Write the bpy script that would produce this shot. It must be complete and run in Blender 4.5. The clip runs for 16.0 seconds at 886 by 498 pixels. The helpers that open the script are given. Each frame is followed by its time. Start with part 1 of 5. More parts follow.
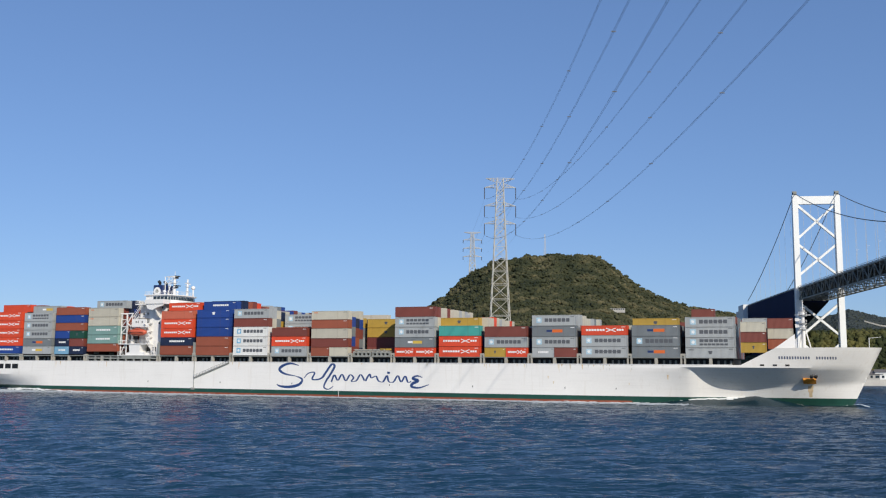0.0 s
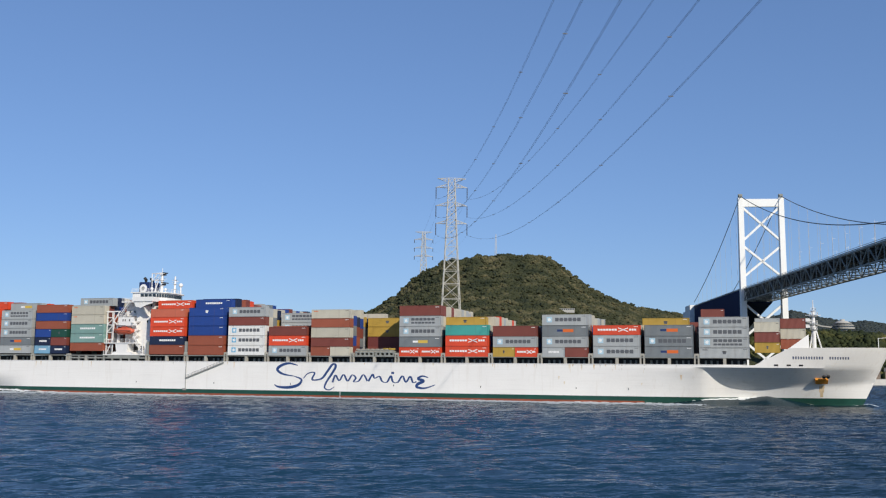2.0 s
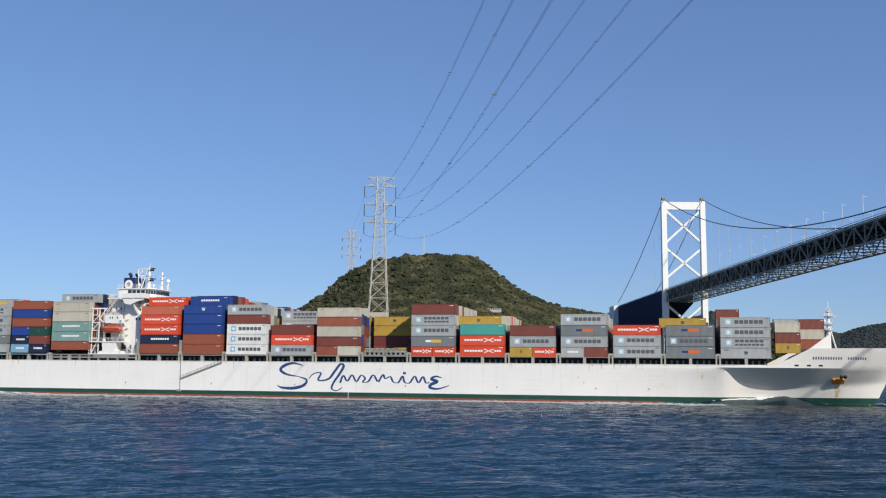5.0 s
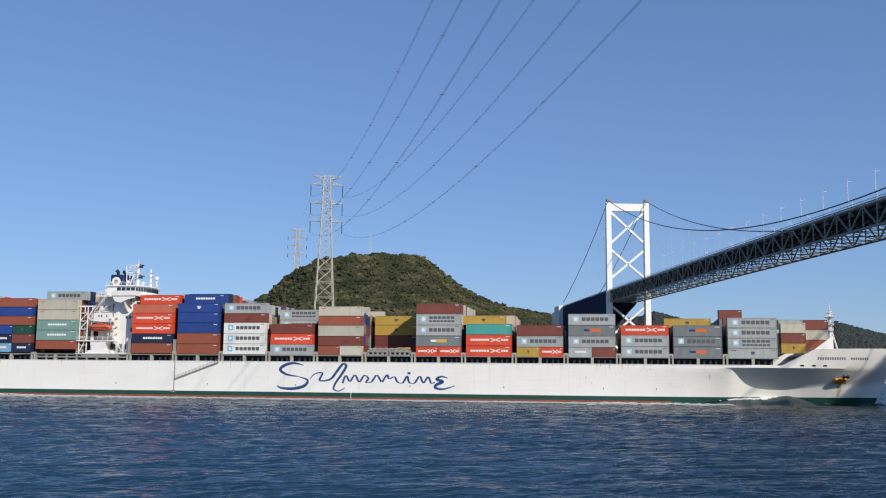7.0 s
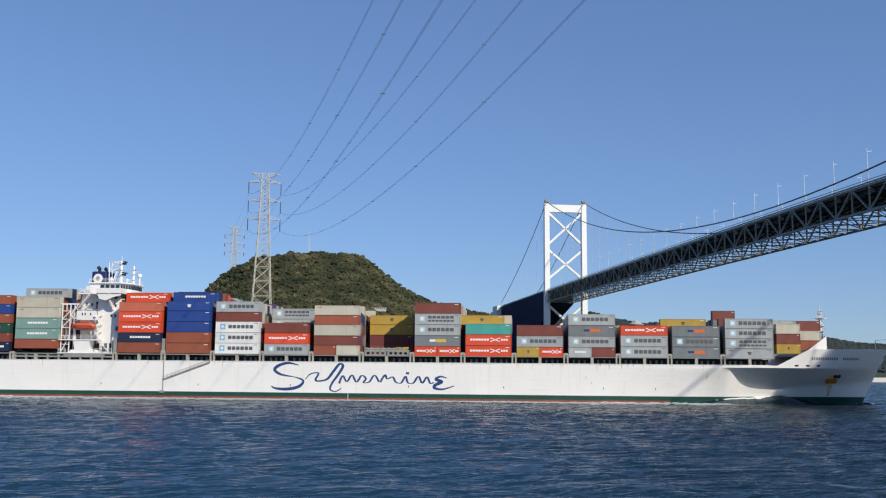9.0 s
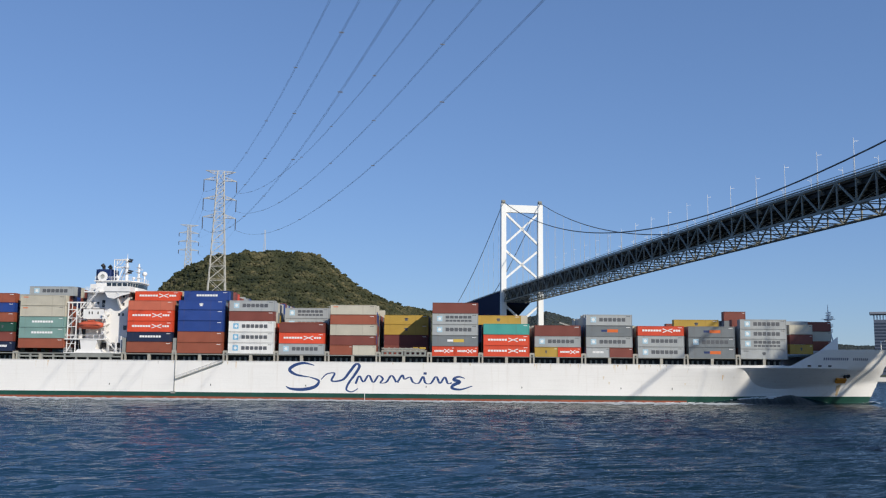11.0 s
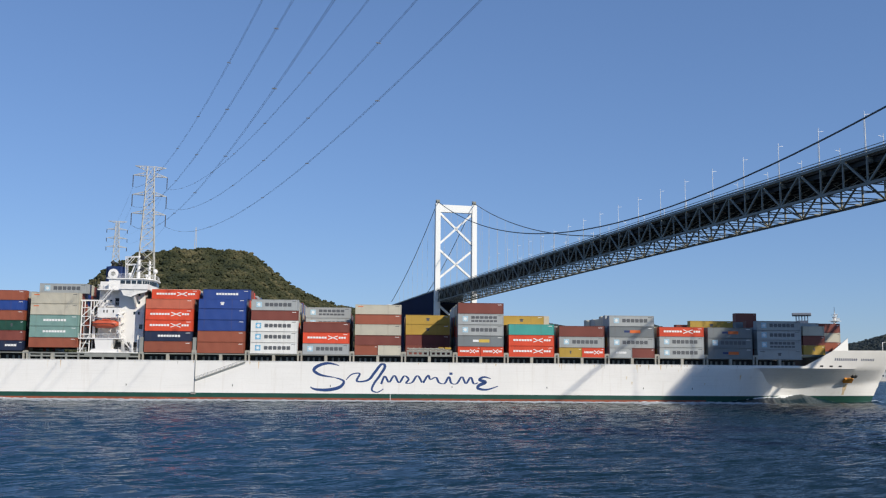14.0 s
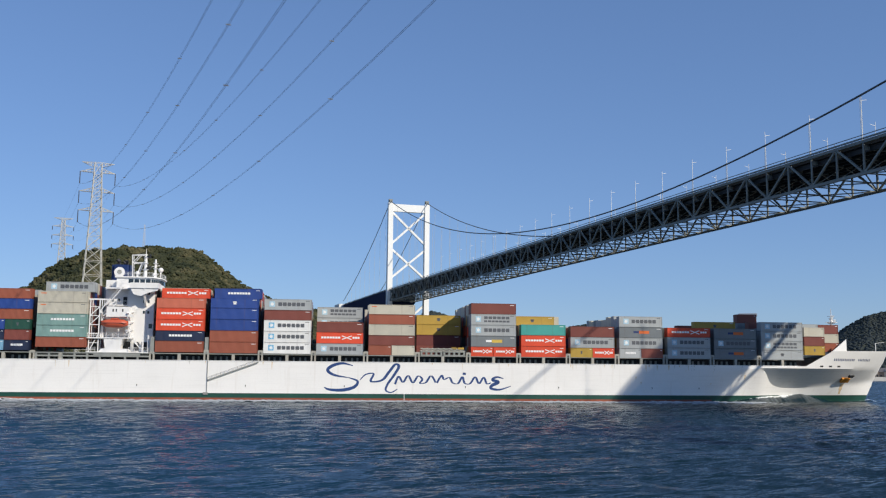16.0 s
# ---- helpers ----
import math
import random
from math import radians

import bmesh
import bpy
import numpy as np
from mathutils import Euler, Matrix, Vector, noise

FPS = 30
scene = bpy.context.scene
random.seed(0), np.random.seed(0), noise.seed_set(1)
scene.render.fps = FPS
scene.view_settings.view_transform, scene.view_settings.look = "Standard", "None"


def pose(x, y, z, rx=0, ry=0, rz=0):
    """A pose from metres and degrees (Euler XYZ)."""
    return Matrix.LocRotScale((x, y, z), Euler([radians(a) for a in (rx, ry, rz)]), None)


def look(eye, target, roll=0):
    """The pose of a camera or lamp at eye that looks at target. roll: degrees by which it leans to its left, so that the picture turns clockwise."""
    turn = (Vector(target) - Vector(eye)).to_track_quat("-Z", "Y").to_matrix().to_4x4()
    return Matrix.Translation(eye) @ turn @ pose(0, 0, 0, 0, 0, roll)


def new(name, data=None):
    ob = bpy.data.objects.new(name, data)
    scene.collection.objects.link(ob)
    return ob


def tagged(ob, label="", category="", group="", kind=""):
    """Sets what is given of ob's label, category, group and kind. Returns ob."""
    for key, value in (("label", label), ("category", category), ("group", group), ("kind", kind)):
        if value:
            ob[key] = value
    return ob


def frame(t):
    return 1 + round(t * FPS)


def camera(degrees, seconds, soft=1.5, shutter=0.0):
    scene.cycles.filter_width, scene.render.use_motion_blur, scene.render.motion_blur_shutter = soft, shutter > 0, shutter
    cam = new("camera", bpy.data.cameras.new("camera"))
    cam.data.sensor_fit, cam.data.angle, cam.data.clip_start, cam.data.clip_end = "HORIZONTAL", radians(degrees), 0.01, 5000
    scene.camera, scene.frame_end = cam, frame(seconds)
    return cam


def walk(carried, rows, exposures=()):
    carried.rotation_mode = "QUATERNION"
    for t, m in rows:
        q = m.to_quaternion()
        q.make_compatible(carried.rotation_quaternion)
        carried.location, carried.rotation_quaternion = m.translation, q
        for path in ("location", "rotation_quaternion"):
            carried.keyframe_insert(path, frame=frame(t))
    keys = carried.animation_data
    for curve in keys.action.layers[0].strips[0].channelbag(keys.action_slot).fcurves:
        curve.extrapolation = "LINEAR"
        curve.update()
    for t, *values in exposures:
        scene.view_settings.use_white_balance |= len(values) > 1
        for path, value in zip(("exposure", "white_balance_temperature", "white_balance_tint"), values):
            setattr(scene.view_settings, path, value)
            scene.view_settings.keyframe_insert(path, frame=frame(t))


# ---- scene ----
cam = camera(50.345, 16.0, soft=1.2)
EYE = Vector((0, 0, 8.70))
TILT, LEAN = 7.232, 0.495
# heading of the pan, degrees clockwise from +y
PAN = [(0.0, 0.0), (0.5, 0.616), (1.0, 1.344), (1.5, 2.234), (2.0, 2.988), (2.5, 3.632), (3.0, 4.212), (3.5, 5.066),
       (4.0, 5.808), (6.5, 9.886), (7.0, 10.659), (7.5, 11.506), (8.0, 12.387), (8.5, 13.506), (9.0, 14.382),
       (11.5, 17.69), (12.0, 18.357), (12.5, 18.888), (13.0, 19.676), (13.5, 20.463), (14.0, 21.053), (14.5, 21.736),
       (15.0, 22.582), (15.5, 23.409), (16.0, 23.964)]


def aim(yaw):
    a, e = radians(yaw), radians(TILT)
    return look(EYE, EYE + Vector((math.sin(a) * math.cos(e), math.cos(a) * math.cos(e), math.sin(e))), LEAN)


walk(cam, [(t, aim(y)) for t, y in PAN])

# ---- light ----
SUN_AZ, SUN_EL = 155.0, 31.0
world = bpy.data.worlds.new("world")
scene.world = world
world.use_nodes = True
wn = world.node_tree
sky = wn.nodes.new("ShaderNodeTexSky")
sky.sky_type = "NISHITA"
sky.sun_disc = False
sky.sun_elevation, sky.sun_rotation = radians(SUN_EL), radians(SUN_AZ)
sky.air_density, sky.dust_density, sky.ozone_density = 1.0, 0.0, 3.0
tint = wn.nodes.new("ShaderNodeVectorMath")
tint.operation = "MULTIPLY"
tint.inputs[1].default_value = (0.905, 1.21, 1.77)
flat = wn.nodes.new("ShaderNodeGamma")
flat.inputs[1].default_value = 0.62
wn.links.new(sky.outputs[0], flat.inputs[0])
wn.links.new(flat.outputs[0], tint.inputs[0])
wn.links.new(tint.outputs[0], wn.nodes["Background"].inputs[0])
wn.nodes["Background"].inputs[1].default_value = 0.121
sun = new("sun", bpy.data.lights.new("sun", "SUN"))
sun.data.energy, sun.data.angle, sun.data.color = 4.45, radians(0.53), (1.0, 0.92, 0.79)
sa, se = radians(SUN_AZ), radians(SUN_EL)
sun.matrix_world = look((0, 0, 300), Vector((0, 0, 300)) - Vector((math.sin(sa) * math.cos(se), math.cos(sa) * math.cos(se), math.sin(se))))
scene.view_settings.exposure = 0.0


# ---- materials ----
def material(name, color, rough=0.6, metal=0.0, vary=0.12, scale=0.5, grain=8.0, bump=0.0, streak=0.0, streak_col=(0.16, 0.07, 0.03),
             each=0.0, spec=0.4, corr=0.0, scuff=0.0):
    m = bpy.data.materials.new(name)
    m.use_nodes = True
    nt = m.node_tree
    N, K = nt.nodes, nt.links
    b = N["Principled BSDF"]
    b.inputs["Roughness"].default_value, b.inputs["Metallic"].default_value = rough, metal
    b.inputs["Specular IOR Level"].default_value = spec
    co = N.new("ShaderNodeTexCoord")
    big, fine = N.new("ShaderNodeTexNoise"), N.new("ShaderNodeTexNoise")
    for n, s in ((big, scale), (fine, grain)):
        n.inputs["Scale"].default_value = s
        n.inputs["Detail"].default_value = 5
        K.new(co.outputs["Object"], n.inputs["Vector"])
    add = N.new("ShaderNodeMath")
    add.operation = "MULTIPLY_ADD"
    add.inputs[1].default_value = 0.6
    K.new(big.outputs["Fac"], add.inputs[0])
    sc = N.new("ShaderNodeMath")
    sc.operation = "MULTIPLY"
    sc.inputs[1].default_value = 0.4
    K.new(fine.outputs["Fac"], sc.inputs[0])
    K.new(sc.outputs[0], add.inputs[2])
    fac = add.outputs[0]
    if each:
        oi = N.new("ShaderNodeObjectInfo")
        e = N.new("ShaderNodeMath")
        e.operation = "MULTIPLY_ADD"
        e.inputs[1].default_value = each
        K.new(oi.outputs["Random"], e.inputs[0])
        K.new(fac, e.inputs[2])
        fac = e.outputs[0]
    rmp = N.new("ShaderNodeMapRange")
    rmp.inputs[1].default_value, rmp.inputs[2].default_value = 0.25, 0.75 + each
    rmp.inputs[3].default_value, rmp.inputs[4].default_value = 1 - vary, 1 + vary
    K.new(fac, rmp.inputs[0])
    mul = N.new("ShaderNodeVectorMath")
    mul.operation = "SCALE"
    mul.inputs[0].default_value = color
    K.new(rmp.outputs[0], mul.inputs["Scale"])
    col = mul.outputs[0]
    if streak:
        mp = N.new("ShaderNodeMapping")
        mp.inputs["Scale"].default_value = (0.9, 0.9, 0.07)
        K.new(co.outputs["Object"], mp.inputs[0])
        sn = N.new("ShaderNodeTexNoise")
        sn.inputs["Scale"].default_value, sn.inputs["Detail"].default_value = 1.1, 6
        K.new(mp.outputs[0], sn.inputs["Vector"])
        sr = N.new("ShaderNodeMapRange")
        sr.inputs[1].default_value, sr.inputs[2].default_value = 0.58, 0.8
        sr.inputs[3].default_value, sr.inputs[4].default_value = 0.0, streak
        K.new(sn.outputs["Fac"], sr.inputs[0])
        mx = N.new("ShaderNodeMix")
        mx.data_type = "RGBA"
        K.new(sr.outputs[0], mx.inputs[0])
        K.new(col, mx.inputs[6])
        mx.inputs[7].default_value = (*streak_col, 1)
        col = mx.outputs[2]
    if scuff:
        mp = N.new("ShaderNodeMapping")
        mp.inputs["Scale"].default_value = (0.05, 0.05, 1.6)
        K.new(co.outputs["Object"], mp.inputs[0])
        sn = N.new("ShaderNodeTexNoise")
        sn.inputs["Scale"].default_value, sn.inputs["Detail"].default_value = 1.6, 7
        K.new(mp.outputs[0], sn.inputs["Vector"])
        sr = N.new("ShaderNodeMapRange")
        sr.inputs[1].default_value, sr.inputs[2].default_value = 0.52, 0.78
        sr.inputs[3].default_value, sr.inputs[4].default_value = 0.0, scuff
        K.new(sn.outputs["Fac"], sr.inputs[0])
        mx = N.new("ShaderNodeMix")
        mx.data_type = "RGBA"
        K.new(sr.outputs[0], mx.inputs[0])
        K.new(col, mx.inputs[6])
        mx.inputs[7].default_value = (0.40, 0.37, 0.33, 1)
        col = mx.outputs[2]
    K.new(col, b.inputs["Base Color"])
    h = None
    if corr:
        wv = N.new("ShaderNodeTexWave")
        wv.bands_direction = "X"
        wv.inputs["Scale"].default_value = corr
        K.new(co.outputs["Object"], wv.inputs["Vector"])
        h, hs = wv.outputs["Fac"], 0.7
    elif bump:
        h, hs = fine.outputs["Fac"], bump
    if h:
        bp = N.new("ShaderNodeBump")
        bp.inputs["Strength"].default_value = hs
        bp.inputs["Distance"].default_value = 0.05
        K.new(h, bp.inputs["Height"])
        K.new(bp.outputs[0], b.inputs["Normal"])
    return m


M = {
    "hull_white": material("hull_white", (0.80, 0.785, 0.75), 0.45, vary=0.05, scale=0.15, grain=2.0, streak=0.22, streak_col=(0.42, 0.33, 0.22), scuff=0.14),
    "hull_green": material("hull_green", (0.010, 0.062, 0.045), 0.5, vary=0.3, scale=0.3, grain=2, streak=0.35, streak_col=(0.06, 0.05, 0.035)),
    "hull_red": material("hull_red", (0.25, 0.065, 0.032), 0.7, vary=0.4, scale=0.25, grain=2, streak=0.5, streak_col=(0.10, 0.06, 0.03)),
    "ship_white": material("ship_white", (0.78, 0.77, 0.745), 0.45, vary=0.05, scale=0.4, grain=3, streak=0.12, streak_col=(0.45, 0.36, 0.26)),
    "deck_grey": material("deck_grey", (0.26, 0.27, 0.25), 0.7, vary=0.2, streak=0.3),
    "post_beige": material("post_beige", (0.36, 0.345, 0.295), 0.7, vary=0.2, streak=0.35),
    "deck_green": material("deck_green", (0.10, 0.13, 0.11), 0.8, vary=0.25),
    "dark": material("dark", (0.012, 0.013, 0.015), 0.6, vary=0.2),
    # own colour of black fittings; on the bridge deck it stands in for shade
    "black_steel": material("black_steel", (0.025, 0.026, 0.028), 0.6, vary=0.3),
    "navy": material("navy", (0.012, 0.03, 0.11), 0.45, vary=0.15),
    "name_grey": material("name_grey", (0.09, 0.11, 0.18), 0.5, vary=0.2),
    "logo_blue": material("logo_blue", (0.025, 0.06, 0.185), 0.45, vary=0.08),
    "anchor": material("anchor", (0.55, 0.22, 0.02), 0.7, vary=0.3, scale=2),
    "boat_orange": material("boat_orange", (0.52, 0.10, 0.05), 0.45, vary=0.12),
    "glass": material("glass", (0.02, 0.03, 0.04), 0.08, vary=0.1, spec=0.6),
    "tower_white": material("tower_white", (0.78, 0.79, 0.77), 0.5, vary=0.05, scale=0.05, grain=0.5),
    "truss_steel": material("truss_steel", (0.215, 0.222, 0.20), 0.6, vary=0.12, scale=0.1, grain=1.0),
    "cable": material("cable", (0.10, 0.11, 0.12), 0.6, vary=0.1),
    "wire": material("wire", (0.06, 0.07, 0.09), 0.5, metal=0.3, vary=0.1),
    "galv": material("galv", (0.42, 0.41, 0.37), 0.55, metal=0.1, vary=0.12, scale=0.1, grain=1),
    "insulator": material("insulator", (0.05, 0.045, 0.045), 0.3, vary=0.1),
    "concrete": material("concrete", (0.42, 0.41, 0.38), 0.85, vary=0.18, scale=0.08, grain=1.0, streak=0.25, streak_col=(0.2, 0.19, 0.17)),
    # the side span's shade put into a navy base colour
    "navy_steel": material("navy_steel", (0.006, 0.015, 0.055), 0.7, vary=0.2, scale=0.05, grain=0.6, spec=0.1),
    # tower tones: haze lightens the glass, shade is put into both greys
    "tower_glass": material("tower_glass", (0.045, 0.06, 0.09), 0.2, vary=0.1),
    "bluegrey": material("bluegrey", (0.12, 0.145, 0.20), 0.6, vary=0.1, scale=0.05),
    "tower_grey": material("tower_grey", (0.22, 0.24, 0.28), 0.7, vary=0.1, scale=0.05),
    "hut_brown": material("hut_brown", (0.24, 0.19, 0.15), 0.8, vary=0.2, scale=0.2),
    "roof_tile": material("roof_tile", (0.15, 0.14, 0.14), 0.7, vary=0.25, scale=0.3),
    "dirt_run": material("dirt_run", (0.62, 0.61, 0.57), 0.7, vary=0.15),
    "pale_rust": material("pale_rust", (0.70, 0.62, 0.48), 0.8, vary=0.25, scale=1.0, grain=6),
    "deep_rust": material("deep_rust", (0.66, 0.50, 0.31), 0.8, vary=0.35, scale=1.0, grain=6),
    "thin_foam": material("thin_foam", (0.36, 0.39, 0.41), 0.7, vary=0.3, scale=0.4, grain=3),
    "foam": material("foam", (0.64, 0.66, 0.66), 0.7, vary=0.12, scale=0.6, grain=3, bump=0.6),
}
PAINT = {
    "white": (0.72, 0.72, 0.69), "grey": (0.36, 0.38, 0.38), "slate": (0.17, 0.19, 0.20), "brown": (0.19, 0.052, 0.038),
    "rusty": (0.29, 0.082, 0.045), "orange": (0.66, 0.072, 0.028), "faded": (0.50, 0.13, 0.075), "blue": (0.018, 0.055, 0.24),
    "navy": (0.013, 0.022, 0.055), "green": (0.014, 0.065, 0.045), "teal": (0.055, 0.31, 0.27), "sea": (0.19, 0.32, 0.29),
    "beige": (0.50, 0.47, 0.38), "yellow": (0.42, 0.27, 0.045), "light": (0.20, 0.40, 0.56), "maroon": (0.13, 0.030, 0.026),
    "mark_white": (0.80, 0.80, 0.78), "mark_dark": (0.10, 0.106, 0.116), "mark_blue": (0.16, 0.42, 0.62), "mark_orange": (0.66, 0.14, 0.03),
    "mark_navy": (0.02, 0.04, 0.13), "mark_pale": (0.38, 0.56, 0.66), "mark_yellow": (0.6, 0.42, 0.08),
}
for k, c in PAINT.items():
    if k.startswith("mark"):
        M[k] = material(k, c, 0.5, vary=0.08)
    else:
        M["box_" + k] = material("box_" + k, c, 0.5, vary=0.18, scale=0.35, grain=5, each=0.35, streak=0.35, streak_col=(0.13, 0.07, 0.04), corr=1.12)


def water_material():
    m = bpy.data.materials.new("sea_water")
    m.use_nodes = True
    N, K = m.node_tree.nodes, m.node_tree.links
    b = N["Principled BSDF"]
    b.inputs["Roughness"].default_value = 0.16
    b.inputs["IOR"].default_value = 1.33
    co = N.new("ShaderNodeTexCoord")
    total = None
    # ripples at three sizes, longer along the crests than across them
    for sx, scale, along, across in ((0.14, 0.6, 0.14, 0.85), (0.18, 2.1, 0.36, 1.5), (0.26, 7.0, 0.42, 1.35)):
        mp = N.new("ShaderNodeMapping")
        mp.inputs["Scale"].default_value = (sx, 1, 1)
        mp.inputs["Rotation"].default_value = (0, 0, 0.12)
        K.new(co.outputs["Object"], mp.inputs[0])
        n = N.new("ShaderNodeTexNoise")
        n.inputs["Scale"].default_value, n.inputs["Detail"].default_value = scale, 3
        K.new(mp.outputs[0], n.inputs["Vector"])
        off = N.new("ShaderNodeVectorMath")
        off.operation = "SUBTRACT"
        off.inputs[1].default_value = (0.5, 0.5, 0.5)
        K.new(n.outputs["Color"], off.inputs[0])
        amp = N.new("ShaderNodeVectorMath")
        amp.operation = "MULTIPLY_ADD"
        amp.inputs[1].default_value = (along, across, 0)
        # constant lean towards the camera, so ripples mirror high sky, not the ship
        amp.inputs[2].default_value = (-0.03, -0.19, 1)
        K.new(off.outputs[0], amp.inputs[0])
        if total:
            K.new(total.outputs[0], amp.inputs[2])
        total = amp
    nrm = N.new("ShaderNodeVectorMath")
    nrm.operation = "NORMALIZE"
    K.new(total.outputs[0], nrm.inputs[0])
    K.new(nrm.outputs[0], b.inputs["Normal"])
    # blue turns dark green across a ragged line: the bridge's reflection painted as colour
    dot = N.new("ShaderNodeVectorMath")
    dot.operation = "DOT_PRODUCT"
    dot.inputs[1].default_value = (1.0, -0.36, 0)
    K.new(co.outputs["Object"], dot.inputs[0])
    rag = N.new("ShaderNodeTexNoise")
    rag.inputs["Scale"].default_value, rag.inputs["Detail"].default_value = 0.03, 5
    K.new(co.outputs["Object"], rag.inputs["Vector"])
    wob = N.new("ShaderNodeMath")
    wob.operation = "MULTIPLY_ADD"
    wob.inputs[1].default_value = 70
    K.new(rag.outputs["Fac"], wob.inputs[0])
    K.new(dot.outputs["Value"], wob.inputs[2])
    edge = N.new("ShaderNodeMapRange")
    edge.interpolation_type = "SMOOTHSTEP"
    edge.inputs[1].default_value, edge.inputs[2].default_value = 5, 75
    K.new(wob.outputs[0], edge.inputs[0])
    mix = N.new("ShaderNodeMix")
    mix.data_type = "RGBA"
    mix.inputs[6].default_value, mix.inputs[7].default_value = (0.0088, 0.036, 0.066, 1), (0.0024, 0.013, 0.018, 1)
    K.new(edge.outputs[0], mix.inputs[0])
    K.new(mix.outputs[2], b.inputs["Base Color"])
    return m


def foliage_material(name, c1, c2, c3):
    m = bpy.data.materials.new(name)
    m.use_nodes = True
    N, K = m.node_tree.nodes, m.node_tree.links
    b = N["Principled BSDF"]
    b.inputs["Roughness"].default_value = 0.75
    b.inputs["Specular IOR Level"].default_value = 0.2
    g = N.new("ShaderNodeNewGeometry")
    r = N.new("ShaderNodeValToRGB")
    r.color_ramp.elements[0].color, r.color_ramp.elements[1].color = (*c1, 1), (*c3, 1)
    r.color_ramp.elements.new(0.55).color = (*c2, 1)
    co = N.new("ShaderNodeTexCoord")
    n, n2 = N.new("ShaderNodeTexNoise"), N.new("ShaderNodeTexNoise")
    n.inputs["Scale"].default_value, n2.inputs["Scale"].default_value = 0.03, 0.5
    n2.inputs["Detail"].default_value = 6
    K.new(co.outputs["Object"], n.inputs["Vector"])
    K.new(co.outputs["Object"], n2.inputs["Vector"])
    a = N.new("ShaderNodeMath")
    a.operation = "MULTIPLY_ADD"
    a.inputs[1].default_value = 0.16
    K.new(g.outputs["Random Per Island"], a.inputs[0])
    s = N.new("ShaderNodeMath")
    s.operation = "MULTIPLY_ADD"
    s.inputs[1].default_value, s.inputs[2].default_value = 2.4, -0.74
    n.inputs["Detail"].default_value = 4
    K.new(n.outputs["Fac"], s.inputs[0])
    K.new(s.outputs[0], a.inputs[2])
    K.new(a.outputs[0], r.inputs[0])
    mul = N.new("ShaderNodeMix")
    mul.data_type, mul.blend_type = "RGBA", "MULTIPLY"
    mul.inputs[0].default_value = 0.5
    K.new(r.outputs[0], mul.inputs[6])
    K.new(n2.outputs["Fac"], mul.inputs[7])
    K.new(mul.outputs[2], b.inputs["Base Color"])
    bp = N.new("ShaderNodeBump")
    bp.inputs["Strength"].default_value, bp.inputs["Distance"].default_value = 1.0, 1.2
    K.new(n2.outputs["Fac"], bp.inputs["Height"])
    K.new(bp.outputs[0], b.inputs["Normal"])
    return m


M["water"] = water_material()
M["wave_water"] = material("wave_water", (0.006, 0.022, 0.032), 0.14, vary=0.3, scale=0.3, grain=2.2, bump=0.9, spec=0.5)
M["wood"] = foliage_material("woodland", (0.026, 0.035, 0.016), (0.062, 0.067, 0.029), (0.165, 0.145, 0.072))
M["shore_wood"] = foliage_material("shore_wood", (0.014, 0.024, 0.008), (0.045, 0.056, 0.017), (0.16, 0.145, 0.042))
M["soil"] = material("soil", (0.045, 0.052, 0.024), 0.9, vary=0.3, scale=0.02, grain=0.3)
# bluish, low-contrast tones put the haze of distance into the leaf colour
M["hazed_wood"] = foliage_material("far_woodland", (0.040, 0.053, 0.055), (0.052, 0.066, 0.064), (0.070, 0.082, 0.072))


# ---- mesh helpers ----
def finish(name, bm, mat, parent=None, label="", smooth=False):
    me = bpy.data.meshes.new(name)
    bm.normal_update()
    bm.to_mesh(me)
    bm.free()
    for m in (mat if isinstance(mat, (list, tuple)) else [mat]):
        me.materials.append(M[m])
    if smooth:
        me.polygons.foreach_set("use_smooth", [True] * len(me.polygons))
    ob = new(name, me)
    if parent is not None:
        ob.parent = parent
    if label:
        ob["label"] = label
    return ob


def part(name, bm, mat, parent, label="", smooth=False):
    return finish(name, bm, mat, parent, label, smooth)


def box(bm, x0, x1, y0, y1, z0, z1, mi=0):
    v = [bm.verts.new(p) for p in ((x0, y0, z0), (x1, y0, z0), (x1, y1, z0), (x0, y1, z0), (x0, y0, z1), (x1, y0, z1), (x1, y1, z1), (x0, y1, z1))]
    for f in ((3, 2, 1, 0), (4, 5, 6, 7), (0, 1, 5, 4), (1, 2, 6, 5), (2, 3, 7, 6), (3, 0, 4, 7)):
        bm.faces.new([v[i] for i in f]).material_index = mi


def beam(bm, a, b, w, h=None, mi=0, up=(0, 0, 1)):
    """A square bar of width w and height h from a to b."""
    a, b = Vector(a), Vector(b)
    h = h or w
    d = (b - a).normalized()
    u = Vector(up)
    if abs(d.dot(u)) > 0.98:
        u = Vector((0, 1, 0))
    s = d.cross(u).normalized()
    u = s.cross(d).normalized()
    v = [bm.verts.new(p + s * (i * w / 2) + u * (j * h / 2)) for p in (a, b) for i, j in ((-1, -1), (1, -1), (1, 1), (-1, 1))]
    for f in ((3, 2, 1, 0), (4, 5, 6, 7), (0, 1, 5, 4), (1, 2, 6, 5), (2, 3, 7, 6), (3, 0, 4, 7)):
        bm.faces.new([v[i] for i in f]).material_index = mi


